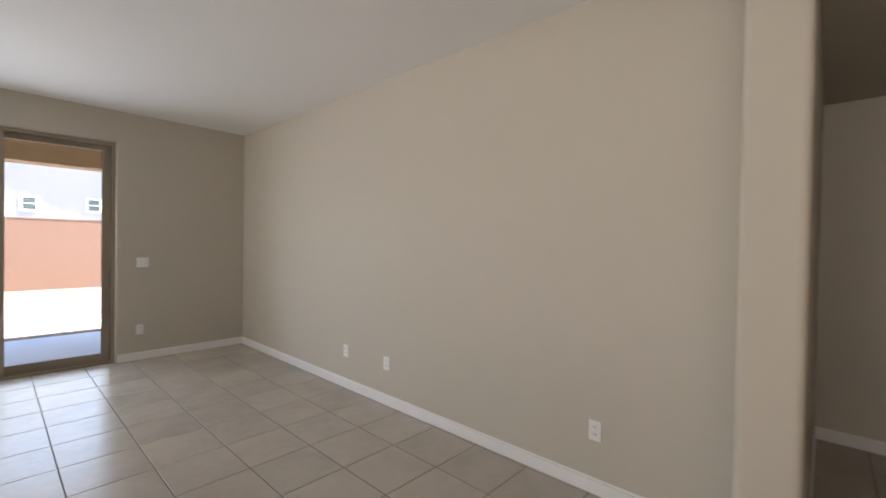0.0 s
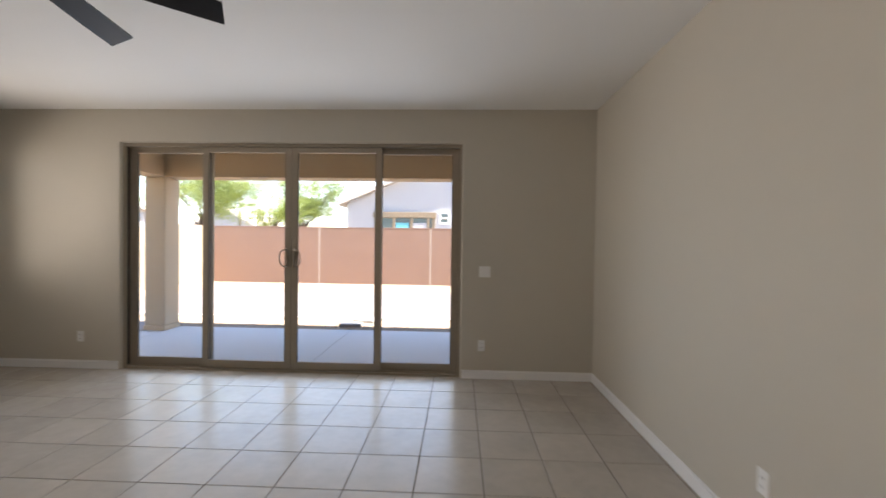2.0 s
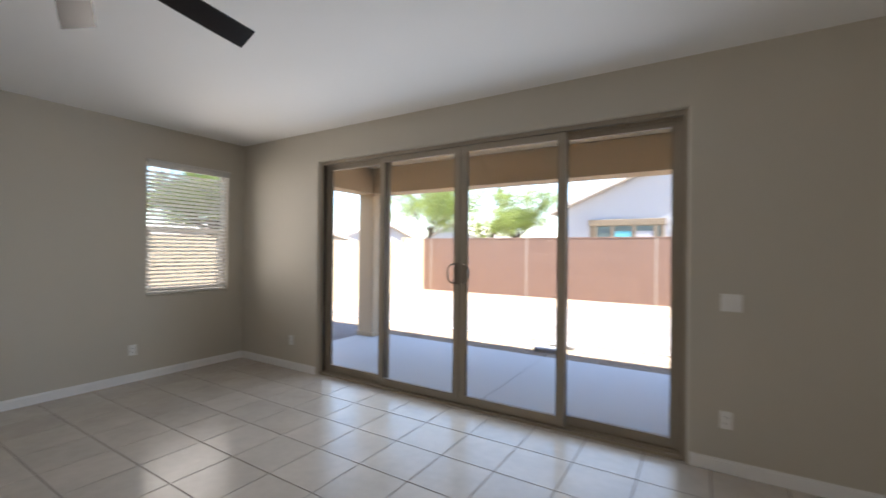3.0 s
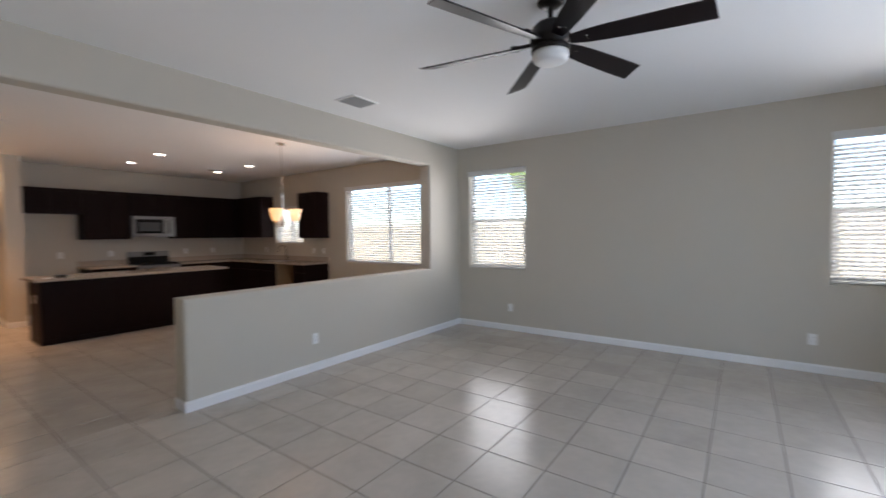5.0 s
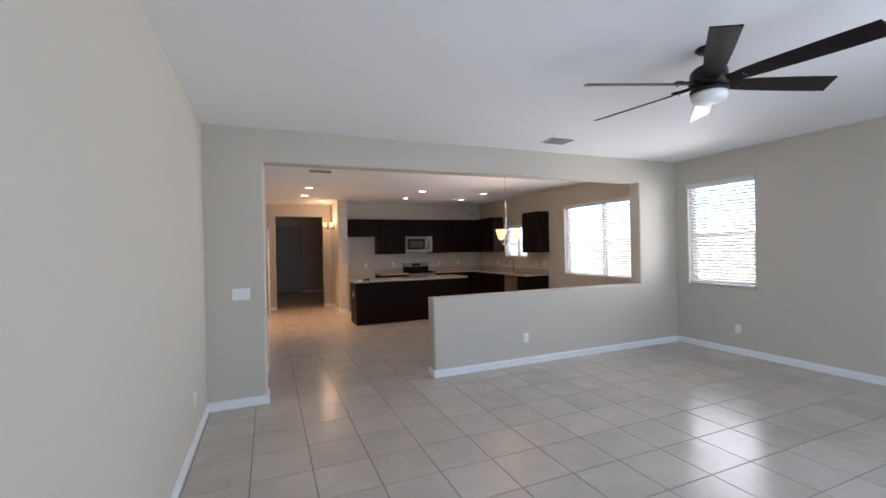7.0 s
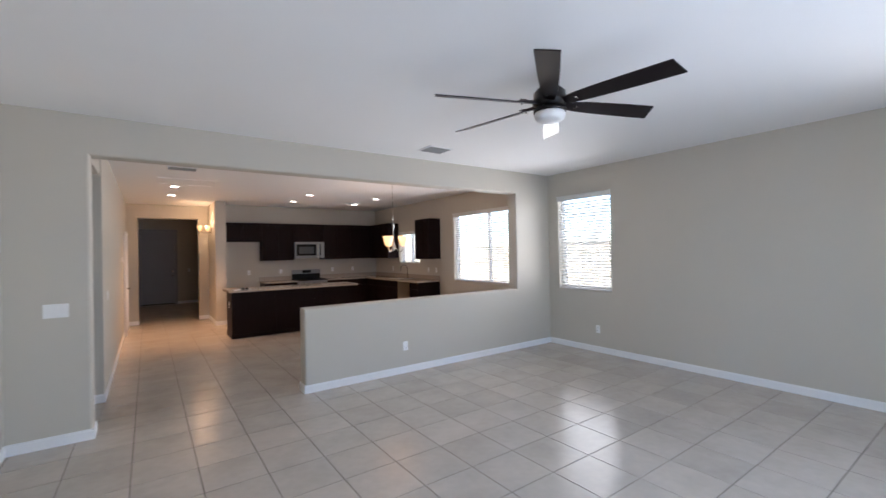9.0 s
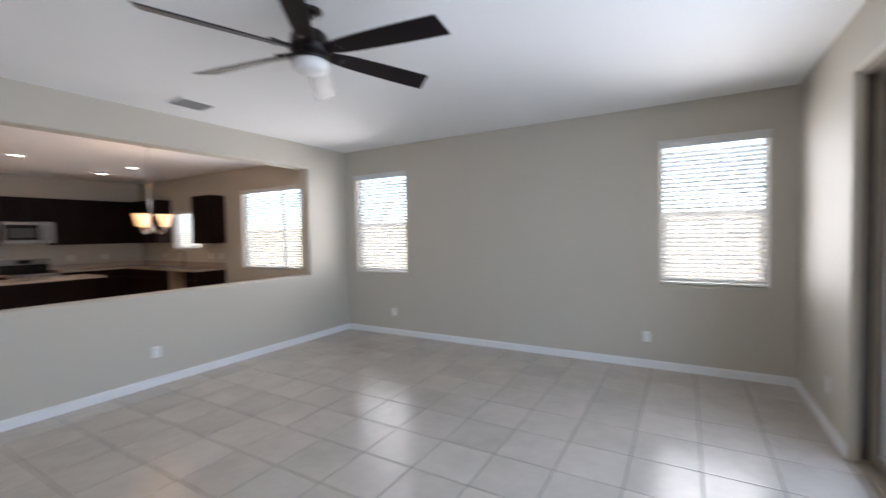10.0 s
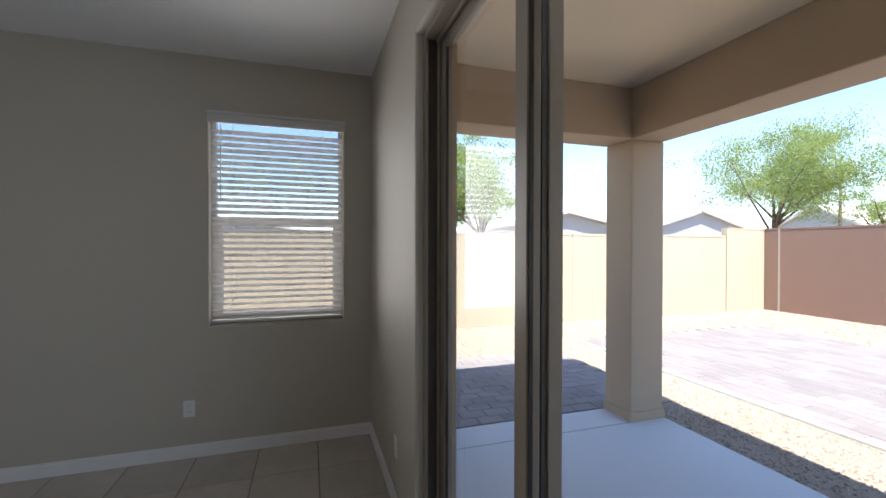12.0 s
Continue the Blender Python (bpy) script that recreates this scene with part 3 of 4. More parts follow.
for x in (5.18, 2.76, 1.22):
    for y in (-4.08, -5.32):
        downlight(x, y)
for n, (x, y) in enumerate(((5.18, -4.08), (5.18, -5.32), (2.76, -4.08), (2.76, -5.32), (1.22, -4.08), (1.22, -5.32))):
    ld = bpy.data.lights.new("downlight_beam", "SPOT")
    ld.energy, ld.color, ld.spot_size, ld.spot_blend, ld.shadow_soft_size = KITCHEN_W * (1.8, 8.5, 0.8, 0.8, 0.8, 0.8)[n], (1.0, 0.50, 0.21), radians(86), 0.6, 0.05
    new("downlight_beam", ld).location = (x, y, H - 0.02)


# ---- ceiling fan ----
fan = thing("ceiling_fan", "dark bronze six-blade ceiling fan with opal light, at rest", "fan", at=(3.267, 2.817, H + 0.026))
part("canopy", lathe([(0, -0.026), (0.075, -0.026), (0.078, -0.034), (0.062, -0.050), (0.030, -0.060), (0, -0.060)]), BRONZE, fan)
part("downrod", lathe([(0, -0.055), (0.0135, -0.055), (0.0135, -0.145), (0, -0.145)], 16), BRONZE, fan)
part("motor_housing", lathe([(0, -0.135), (0.045, -0.138), (0.085, -0.155), (0.108, -0.180), (0.112, -0.225), (0.118, -0.235), (0.118, -0.255),
                             (0.098, -0.268), (0.092, -0.290), (0, -0.290)], 40), BRONZE, fan)
part("light_ring", lathe([(0, -0.288), (0.100, -0.288), (0.112, -0.298), (0.112, -0.318), (0.104, -0.322), (0, -0.322)], 40), BRONZE, fan)
part("light_bowl", lathe([(0, -0.320), (0.104, -0.320), (0.106, -0.345), (0.096, -0.368), (0.070, -0.380), (0, -0.384)], 40), OPAL, fan, "white opal glass bowl")


def blade_bm():
    bm = bmesh.new()
    prof = [(0.112, 0.034), (0.20, 0.050), (0.30, 0.058), (0.45, 0.064), (0.62, 0.069), (0.812, 0.071)]
    top, bot = [], []
    for r, w in prof:
        top.append([bm.verts.new((r, -w, 0.004)), bm.verts.new((r + (0.035 if r > 0.7 else 0), w, 0.004))])
        bot.append([bm.verts.new((r, -w, -0.004)), bm.verts.new((r + (0.035 if r > 0.7 else 0), w, -0.004))])
    for i in range(len(prof) - 1):
        bm.faces.new((top[i][0], top[i + 1][0], top[i + 1][1], top[i][1]))
        bm.faces.new((bot[i][0], bot[i][1], bot[i + 1][1], bot[i + 1][0]))
        bm.faces.new((top[i][0], bot[i][0], bot[i + 1][0], top[i + 1][0]))
        bm.faces.new((top[i][1], top[i + 1][1], bot[i + 1][1], bot[i][1]))
    bm.faces.new((top[0][0], top[0][1], bot[0][1], bot[0][0]))
    bm.faces.new((top[-1][0], bot[-1][0], bot[-1][1], top[-1][1]))
    bmesh.ops.recalc_face_normals(bm, faces=bm.faces[:])
    bmesh.ops.rotate(bm, cent=(0, 0, 0), matrix=Matrix.Rotation(radians(-17), 3, "X"), verts=bm.verts[:])
    return bm


for k in range(6):
    m = pose(0, 0, -0.262, 0, 0, 39.5 + 60 * k)
    blade = part("blade", blade_bm(), FANDARK, fan)
    blade.matrix_basis = m
    part("blade_iron", boxes((0.085, 0.215, -0.020, 0.020, 0.005, 0.013), (0.19, 0.235, -0.034, 0.034, 0.006, 0.012), bevel=0.003), BRONZE, blade)
    for sy in (-0.018, 0.018):
        part("screw", lathe([(0, -0.010), (0.006, -0.009), (0.007, -0.004), (0, -0.004)], 8, None, Matrix.Translation((0.205, sy, 0.0))), CHROME, blade)


# ---- kitchen ----
CT, CB = 0.912, 0.876       # worktop top and underside
UB, UT = 1.430, 2.370       # wall cabinets


def shaker(w, h, name, parent, m, label=""):
    """A framed cabinet door facing local -y, with its handle-less recessed panel."""
    f = 0.055
    d = part(name, boxes((0.002, f, -0.020, 0, 0.002, h - 0.002), (w - f, w - 0.002, -0.020, 0, 0.002, h - 0.002),
                         (f, w - f, -0.020, 0, 0.002, f), (f, w - f, -0.020, 0, h - f, h - 0.002), bevel=0.0015), ESPRESSO, parent, label)
    d.matrix_basis = m
    part("door_panel", boxes((f, w - f, -0.012, -0.004, f, h - f)), ESPRESSO, d)
    return d


def cabinet(name, label, x, y, turn, w, depth, z0, z1, doors, drawers=False, toe=False, group="kitchen cabinets"):
    """A cabinet whose back left bottom corner, seen from the front, is at (x, y); its front looks along local -y."""
    c = thing(name, label, "cabinet", group, (x, y, 0), turn)
    b0 = z0 + (0.10 if toe else 0)
    part("body", boxes((0.0005, w - 0.0005, -depth + 0.021, 0, b0, z1), bevel=0.001), ESPRESSO, c)
    if toe:
        part("toe_kick", boxes((0.0005, w - 0.0005, -depth + 0.09, -0.01, z0 + 0.001, b0)), ESPRESSO, c)
    dw = w / max(doors, 1)
    top = z1 - (0.16 if drawers else 0)
    for k in range(doors):
        shaker(dw, top - b0, "door", c, pose(k * dw, -depth + 0.0205, b0))
        if drawers:
            part("drawer_front", boxes((k * dw + 0.003, (k + 1) * dw - 0.003, -depth, -depth + 0.0205, top + 0.003, z1 - 0.004), bevel=0.002), ESPRESSO, c)
    return c


U = 0.33
cabinet("wall_cabinet", "espresso wood cabinet over the empty refrigerator recess", 4.108, YK, 180, 0.845, U, 1.91, UT, 2)
cabinet("wall_cabinet", "tall espresso wood wall cabinet beside the microwave", 3.260, YK, 180, 0.770, U, UB, UT, 2)
cabinet("wall_cabinet", "short espresso wood wall cabinet above the microwave", 2.487, YK, 180, 0.772, U, 1.90, UT, 2)
cabinet("wall_cabinet", "espresso wood wall cabinet near the kitchen corner", 1.712, YK, 180, 0.770, U, UB, UT, 2)
cabinet("wall_cabinet", "espresso wood corner wall cabinet", 0.940, YK, 180, 0.600, U, UB, UT, 1)
cabinet("wall_cabinet", "espresso wood wall cabinet in the kitchen corner beside the window", 0.0, YK + 0.003, 90, 1.40, U, UB, UT, 3)
cabinet("wall_cabinet", "espresso wood wall cabinet at the end of the sink wall", 0.0, -3.83, 90, 0.60, U, UB - 0.02, UT - 0.02, 2)

D = 0.61
cabinet("base_cabinet", "espresso wood base cabinet between range and refrigerator recess", 3.260, YK, 180, 0.772, D, 0, CB, 2, True, True)
cabinet("base_cabinet", "espresso wood base cabinet beside the range", 1.718, YK, 180, 1.100, D, 0, CB, 2, True, True)
under_sink = cabinet("base_cabinet", "espresso wood corner base cabinet under the sink", 0.0, YK + 0.003, 90, 2.345, D, 0, CB, 4, True, True)
cabinet("base_cabinet", "espresso wood end base cabinet beside the empty dishwasher bay", 0.0, -3.655, 90, 0.375, D, 0, CB, 1, True, True)

part("side_panel", boxes((2.3455, 2.3515, -D + 0.03, -0.01, 0.002, CB - 0.002)), MAPLE, under_sink, "unfinished pale maple side panel of the empty bay")

wt = thing("worktop", "polished tan granite worktop with low backsplash", "worktop")
part("left_run", boxes((2.490, 3.285, YK, YK + 0.645, CB, CT), bevel=0.006), GRANITE, wt)
part("back_run", boxes((0.001, 1.716, YK, YK + 0.645, CB, CT), bevel=0.006), GRANITE, wt)
part("sink_run", boxes((0.001, 0.645, YK + 0.649, -3.26, CB, CT), bevel=0.006), GRANITE, wt)
part("backsplash", boxes((2.490, 3.285, YK + 0.0005, YK + 0.02, CT, CT + 0.10), (0.021, 1.716, YK + 0.0005, YK + 0.02, CT, CT + 0.10),
                         (0.0005, 0.02, YK, -3.26, CT, CT + 0.10), bevel=0.003), GRANITE, wt)
sink = thing("sink", "undermount stainless kitchen sink below the window", "sink", at=(0.32, -4.62, CT))
part("basin", boxes((-0.19, 0.19, -0.36, -0.345, -0.002, 0.003), (-0.19, 0.19, 0.345, 0.36, -0.002, 0.003), (-0.19, -0.175, -0.345, 0.345, -0.002, 0.003),
                    (0.175, 0.19, -0.345, 0.345, -0.002, 0.003), (-0.175, 0.175, -0.345, 0.345, -0.003, 0.001)), STEEL, sink)
tap = thing("kitchen_tap", "tall curved brushed nickel kitchen tap behind the sink", "tap", at=(0.09, -4.62, CT))
part("base", lathe([(0, 0), (0.028, 0), (0.028, 0.012), (0.018, 0.03), (0, 0.03)], 18), CHROME, tap)
part("spout", tube([(0, 0, 0.02), (0, 0, 0.20), *[(0.10 - 0.10 * math.cos(a), 0, 0.24 + 0.10 * math.sin(a)) for a in (math.pi * k / 10 for k in range(11))], (0.20, 0, 0.20)], 0.012), CHROME, tap)
part("lever", tube([(0, 0.02, 0.06), (0.01, 0.06, 0.085), (0.02, 0.09, 0.10)], 0.006), CHROME, tap)

mw = thing("microwave", "stainless over-the-range microwave with black window", "microwave", at=(2.485, YK, 1.470), rz=180)
part("body", boxes((0, 0.768, -0.39, -0.001, 0, 0.425), bevel=0.004), STEEL, mw)
mdoor = part("door", boxes((0.008, 0.622, -0.415, -0.392, 0.030, 0.415), bevel=0.004), STEEL, mw)
part("window", boxes((0.034, 0.545, -0.419, -0.4155, 0.070, 0.365), bevel=0.003), BLACK, mdoor, "black glass door window")
part("inner_screen", boxes((0.095, 0.485, -0.4205, -0.4192, 0.120, 0.300), bevel=0.0), DARKSCREEN, mdoor, "dark grey perforated screen")
part("handle", tube([(0.588, -0.416, 0.06), (0.588, -0.455, 0.08), (0.588, -0.455, 0.37), (0.588, -0.416, 0.39)], 0.011), CHROME, mdoor)
cpanel = part("control_panel", boxes((0.628, 0.760, -0.415, -0.392, 0.030, 0.415), bevel=0.004), STEEL, mw)
part("keypad", boxes((0.640, 0.668, -0.419, -0.4155, 0.070, 0.365), bevel=0.003), BLACK, cpanel, "black glass touch keypad")
part("vent_grille", boxes((0.008, 0.760, -0.405, -0.392, 0.002, 0.026), bevel=0.002), STEEL, mw)

rg = thing("range", "black and stainless gas range below the microwave", "range", at=(2.484, YK + 0.005, 0), rz=180)
part("body", boxes((0.004, 0.756, -0.635, -0.02, 0.06, 0.895), bevel=0.004), STEEL, rg)
part("cooktop", boxes((0.002, 0.758, -0.64, -0.02, 0.8955, 0.912), bevel=0.004), BLACK, rg)
part("oven_door", boxes((0.012, 0.748, -0.662, -0.636, 0.22, 0.76), bevel=0.005), BLACK, rg)
part("oven_handle", tube([(0.07, -0.664, 0.71), (0.07, -0.70, 0.715), (0.69, -0.70, 0.715), (0.69, -0.664, 0.71)], 0.011), CHROME, rg)
part("drawer", boxes((0.012, 0.748, -0.66, -0.636, 0.07, 0.205), bevel=0.005), STEEL, rg)
part("riser", boxes((0.006, 0.754, -0.068, -0.002, 0.912, 1.055), bevel=0.004), BLACK, rg)
console = part("console", boxes((0.004, 0.756, -0.080, -0.002, 1.056, 1.165), bevel=0.008), STEEL, rg)
part("display", boxes((0.27, 0.49, -0.0835, -0.0805, 1.075, 1.145), bevel=0.001), BLACK, console)
part("control_strip", boxes((0.012, 0.748, -0.655, -0.636, 0.775, 0.885), bevel=0.004), STEEL, rg)
for k in range(5):
    part("knob", lathe([(0, 0), (0.022, 0), (0.020, 0.028), (0, 0.030)], 16, None, pose(0.11 + k * 0.135, -0.656, 0.83, 90)), CHROME, rg)
for gx in (0.135, 0.38, 0.625):
    g = [(gx - 0.105, -0.60, 0.925), (gx + 0.105, -0.60, 0.925), (gx + 0.105, -0.11, 0.925), (gx - 0.105, -0.11, 0.925), (gx - 0.105, -0.60, 0.925)]
    bm = tube(g, 0.006, 6)
    for yy in (-0.48, -0.36, -0.24):
        tube([(gx - 0.105, yy, 0.927), (gx + 0.105, yy, 0.927)], 0.005, 6, bm)
    tube([(gx, -0.60, 0.928), (gx, -0.11, 0.928)], 0.005, 6, bm)
    for fx in (-0.1, 0.1):
        for fy in (-0.595, -0.115):
            tube([(gx + fx, fy, 0.925), (gx + fx, fy, 0.9125)], 0.006, 6, bm)
    part("grate", bm, BLACK, rg)

isl = thing("kitchen_island", "espresso wood kitchen island with tan granite top", "island", at=(4.31, -4.55, 0), rz=180)
part("body", boxes((0, 2.30, -0.60, 0, 0.001, CB), bevel=0.003), ESPRESSO, isl)
for k in range(3):
    part("back_panel", boxes((0.04 + k * 0.757, 0.745 + k * 0.757, -0.6065, -0.6005, 0.11, CB - 0.03), bevel=0.002), ESPRESSO, isl)
part("base_rail", boxes((-0.006, 2.306, -0.608, 0.0, 0.002, 0.075), bevel=0.003), ESPRESSO, isl)
part("granite_top", boxes((-0.06, 2.52, -0.68, 0.10, CB + 0.0005, CT), bevel=0.008), GRANITE, isl, "polished tan granite top")
iso = outlet(4.3105, -4.25, 0.62, 90)
iso["label"] = "white outlet on the end of the kitchen island"
kit = thing("sunglasses", "small dark folded sunglasses on the island top", "sunglasses", at=(4.05, -4.12, CT + 0.001))
for s in (-1, 1):
    part("lens", lathe([(0, 0), (0.026, 0.001), (0.030, 0.016), (0.024, 0.034), (0, 0.036)], 14, None, Matrix.Translation((s * 0.034, 0, 0))), BLACK, kit)
part("temple", tube([(-0.065, -0.005, 0.02), (-0.06, -0.05, 0.012), (0.05, -0.06, 0.008)], 0.0035, 6), BLACK, kit)
card = thing("paper_card", "small white folded card on the island top", "card", at=(4.20, -4.08, CT + 0.0005), rz=20)
part("sheet", boxes((-0.05, 0.05, -0.03, 0.03, 0, 0.003), (-0.045, 0.047, -0.028, 0.031, 0.004, 0.006)), TRIM, card)

# chandelier over the dining corner
ch = thing("chandelier", "brushed nickel chandelier with lit amber glass shades", "chandelier", at=(2.02, -1.80, H))
part("canopy", lathe([(0, 0), (0.065, 0), (0.060, -0.018), (0.020, -0.030), (0, -0.030)]), CHROME, ch)
part("chain", tube([(0, 0, -0.028), (0, 0, -0.62)], 0.0035, 8), CHROME, ch)
part("column", lathe([(0, -0.60), (0.006, -0.605), (0.014, -0.66), (0.008, -0.70), (0.024, -0.75), (0.012, -0.81), (0.009, -0.86), (0.009, -1.06), (0.026, -1.13), (0.034, -1.17), (0.014, -1.22), (0, -1.24)]), CHROME, ch)
for k in range(3):
    a = 2 * math.pi * k / 3 + radians(150)
    ca, sa = math.cos(a), math.sin(a)
    arm = part("arm", tube([(ca * r, sa * r, z) for r, z in ((0.035, -1.16), (0.08, -1.225), (0.13, -1.24), (0.168, -1.20), (0.175, -1.14))], 0.008), CHROME, ch)
    part("shade", lathe([(0.022, -1.145), (0.050, -1.130), (0.070, -1.060), (0.094, -0.965), (0.091, -0.965), (0.066, -1.058), (0.046, -1.124), (0.022, -1.138)], 22, None,
                        Matrix.Translation((ca * 0.175, sa * 0.175, 0))), SHADEGLOW, arm, "lit amber glass shade")
cl = bpy.data.lights.new("chandelier_bulbs", "POINT")
cl.energy, cl.color, cl.shadow_soft_size = 0.5, (1.0, 0.54, 0.24), 0.30
new("chandelier_bulbs", cl).location = (2.02, -1.80, H - 0.84)

# two-light sconce in the nook
sc = thing("wall_sconce", "lit two-light sconce with frosted shades in the nook", "sconce", at=(4.33, -6.60, 2.18))
part("backplate", boxes((0, 0.02, -0.05, 0.05, -0.08, 0.06), bevel=0.008), CHROME, sc)
part("arm", tube([(0.02, 0, -0.03), (0.10, 0, -0.05), (0.20, 0, -0.05), (0.25, 0, 0.0)], 0.008), CHROME, sc)
for x in (0.085, 0.25):
    part("shade", lathe([(0.020, 0.0), (0.036, 0.015), (0.060, 0.12), (0.056, 0.12), (0.032, 0.02), (0.018, 0.006)], 20, None, Matrix.Translation((x, 0, 0))), SHADEGLOW, sc, "lit frosted glass shade")
sl = bpy.data.lights.new("sconce_bulbs", "POINT")
sl.energy, sl.color, sl.shadow_soft_size = 0.55, (1.0, 0.60, 0.30), 0.05
new("sconce_bulbs", sl).location = (4.55, -6.60, 2.38)


# ---- inner doors ----
def panel_door(name, label, w, h, mat, at, rz, knob_side):
    d = tagged(thing(name, label, "door", at=at, rz=rz), kind="structure")
    leaf = part("door_leaf", boxes((0, w, -0.036, 0, 0.008, h), bevel=0.002), mat, d)
    for x0, x1, z0, z1 in ((0.11, w - 0.11, 0.20, 0.90), (0.11, w - 0.11, 1.06, h - 0.14)):
        part("door_panel", boxes((x0, x1, -0.0375, -0.0355, z0, z1), (x0 + 0.03, x1 - 0.03, -0.043, -0.0375, z0 + 0.03, z1 - 0.03), bevel=0.002), mat, leaf)
    kx = 0.07 if knob_side < 0 else w - 0.07
    part("knob", lathe([(0, 0), (0.030, 0), (0.030, 0.006), (0.012, 0.010), (0.012, 0.030), (0.027, 0.042), (0.027, 0.058), (0.015, 0.066), (0, 0.066)], 18, None,
                       pose(kx, -0.036, 0.95, 90)), CHROME, leaf)
    part("casing", boxes((-0.075, -0.004, -0.052, -0.022, 0, h + 0.075), (w + 0.004, w + 0.075, -0.052, -0.022, 0, h + 0.075), (-0.004, w + 0.004, -0.052, -0.022, h + 0.004, h + 0.075), bevel=0.003),
         TRIM if mat is TRIM else mat, d)
    return leaf


entry = panel_door("door_2", "grey two-panel entry door, closed, in the dark hall", 0.90, 2.40, DOORGREY, (5.76, -11.80, 0), 180, 1)
part("peephole", lathe([(0, 0), (0.016, 0), (0.014, 0.006), (0, 0.007)], 16, None, pose(0.45, -0.043, 1.52, 90)), CHROME, entry)
part("door_sweep", boxes((0.004, 0.896, -0.046, -0.037, 0.008, 0.050), bevel=0.002), TRACK, entry, "dark rubber door sweep")
part("deadbolt", lathe([(0, 0), (0.030, 0), (0.028, 0.014), (0.012, 0.018), (0, 0.018)], 18, None, pose(0.83, -0.036, 1.10, 90)), CHROME, entry)
panel_door("door_3", "white two-panel interior door along the walkway", 0.85, 2.03, TRIM, (5.992, -5.80, 0), -90, -1)


# ---- patio ----
def soft_box(name, box, mat, label, category, bevel=0.012):
    return tagged(part(name, boxes(box, bevel=bevel, segments=3), mat), label, category, kind="structure")


ZP = -0.085
PX0, PX1, PY1 = -0.05, 6.90, 8.27
soft_box("patio_slab", (PX0, PX1, YS + 0.165, PY1 + 0.01, ZP - 0.15, ZP), CONCRETE, "pale smooth concrete patio slab", "patio", 0.01)
for x in (0.292, 3.300):
    part("control_joint", boxes((x, x + 0.007, YS + 0.21, PY1, ZP, ZP + 0.001)), GROUT, bpy.data.objects["patio_slab"])
col = thing("patio_column", "square tan stucco patio column with a stepped base", "column", at=(0.125, 8.08, ZP))
part("shaft", boxes((-0.17, 0.17, -0.18, 0.18, 0.08, 2.531), bevel=0.015), STUCCO, col)
part("base", boxes((-0.185, 0.185, -0.195, 0.195, 0, 0.082), bevel=0.012), STUCCO, col)
soft_box("patio_beam_front", (-0.045, PX1, 7.90, 8.26, 2.447, 2.895), STUCCO, "tan stucco beam along the patio edge", "beam")
soft_box("patio_beam_side", (-0.045, 0.295, YS + 0.181, 7.899, 2.447, 2.895), STUCCO, "tan stucco beam at the side of the patio", "beam")
slab("patio_ceiling", (-0.05, PX1, YS + 0.181, 8.27, 2.896, 2.98), PATIOCEIL, "stucco patio ceiling, lightened for light bounced off the ground", "ceiling")
slab("wall_patio_side", (PX1 - 0.01, PX1 + 0.2, YS + 0.181, 8.26, ZP - 0.05, 2.88), STUCCO, "tan stucco wall closing the patio", "wall")
slab("wall_outside_north", (-0.16, SL0 - 0.002, YS + 0.1805, YS + 0.205, ZP - 0.02, 2.88), STUCCO, "tan stucco outer wall", "wall")
slab("wall_outside_north_east", (SL1 + 0.002, PX1, YS + 0.1805, YS + 0.205, ZP - 0.02, 2.88), STUCCO, "tan stucco outer wall", "wall")
slab("roof", (-0.30, 9.3, -12.4, 8.30, 2.985, 3.10), ROOFTILE, "flat house roof with short eaves", "roof")

# ---- yard ----
GZ = -0.125
slab("ground", (-900, 900, -900, 900, GZ - 0.5, GZ), EARTH, "bare tan desert ground and gravel", "ground")


def fence(name, label, axis, at, u0, u1, top, mat, joints, way):
    f = tagged(thing(name, label, "wall"), kind="structure")
    edges = [u0, *joints, u1]
    for a, b in zip(edges, edges[1:]):
        lo, hi = sorted((at, at + way * 0.15))
        h = top
        if axis == "x":
            part("block_panel", boxes((lo, hi, a + 0.012, b - 0.012, GZ - 0.1, h), bevel=0.006), mat, f)
            part("joint", boxes((lo + 0.01, hi - 0.01, b - 0.012, b + 0.012, GZ - 0.1, h - 0.01)), mat, f)
            part("cap", boxes((lo - 0.006, hi + 0.006, a + 0.013, b - 0.013, h + 0.001, h + 0.045), bevel=0.005), mat, f)
        else:
            part("block_panel", boxes((a + 0.012, b - 0.012, lo, hi, GZ - 0.1, h), bevel=0.006), mat, f)
            part("joint", boxes((b - 0.022, b + 0.022, lo - 0.004, hi, GZ - 0.1, h + 0.02)), MORTAR, f)
            part("cap", boxes((a + 0.013, b - 0.013, lo - 0.006, hi + 0.006, h + 0.001, h + 0.045), bevel=0.005), mat, f)
    return f


FENX, FENY = -4.30, 16.20
fence("fence_west", "cream block wall in full sun at the side of the yard", "x", FENX, -14, 14.9, 1.70, TANWALL, (-10, -6, -2, 2, 6, 10.5), -1)
fence("fence_west_end", "raised end of the cream block wall", "x", FENX + 0.002, 14.92, FENY + 0.15, 1.89, TANWALL, (), -1)
fence("fence_north", "brown block wall with pale joints at the back of the yard", "y", FENY, FENX + 0.004, 16, 1.89, BROWNWALL, (-3.94, 0.05, 4.1, 8.1, 12.1), 1)


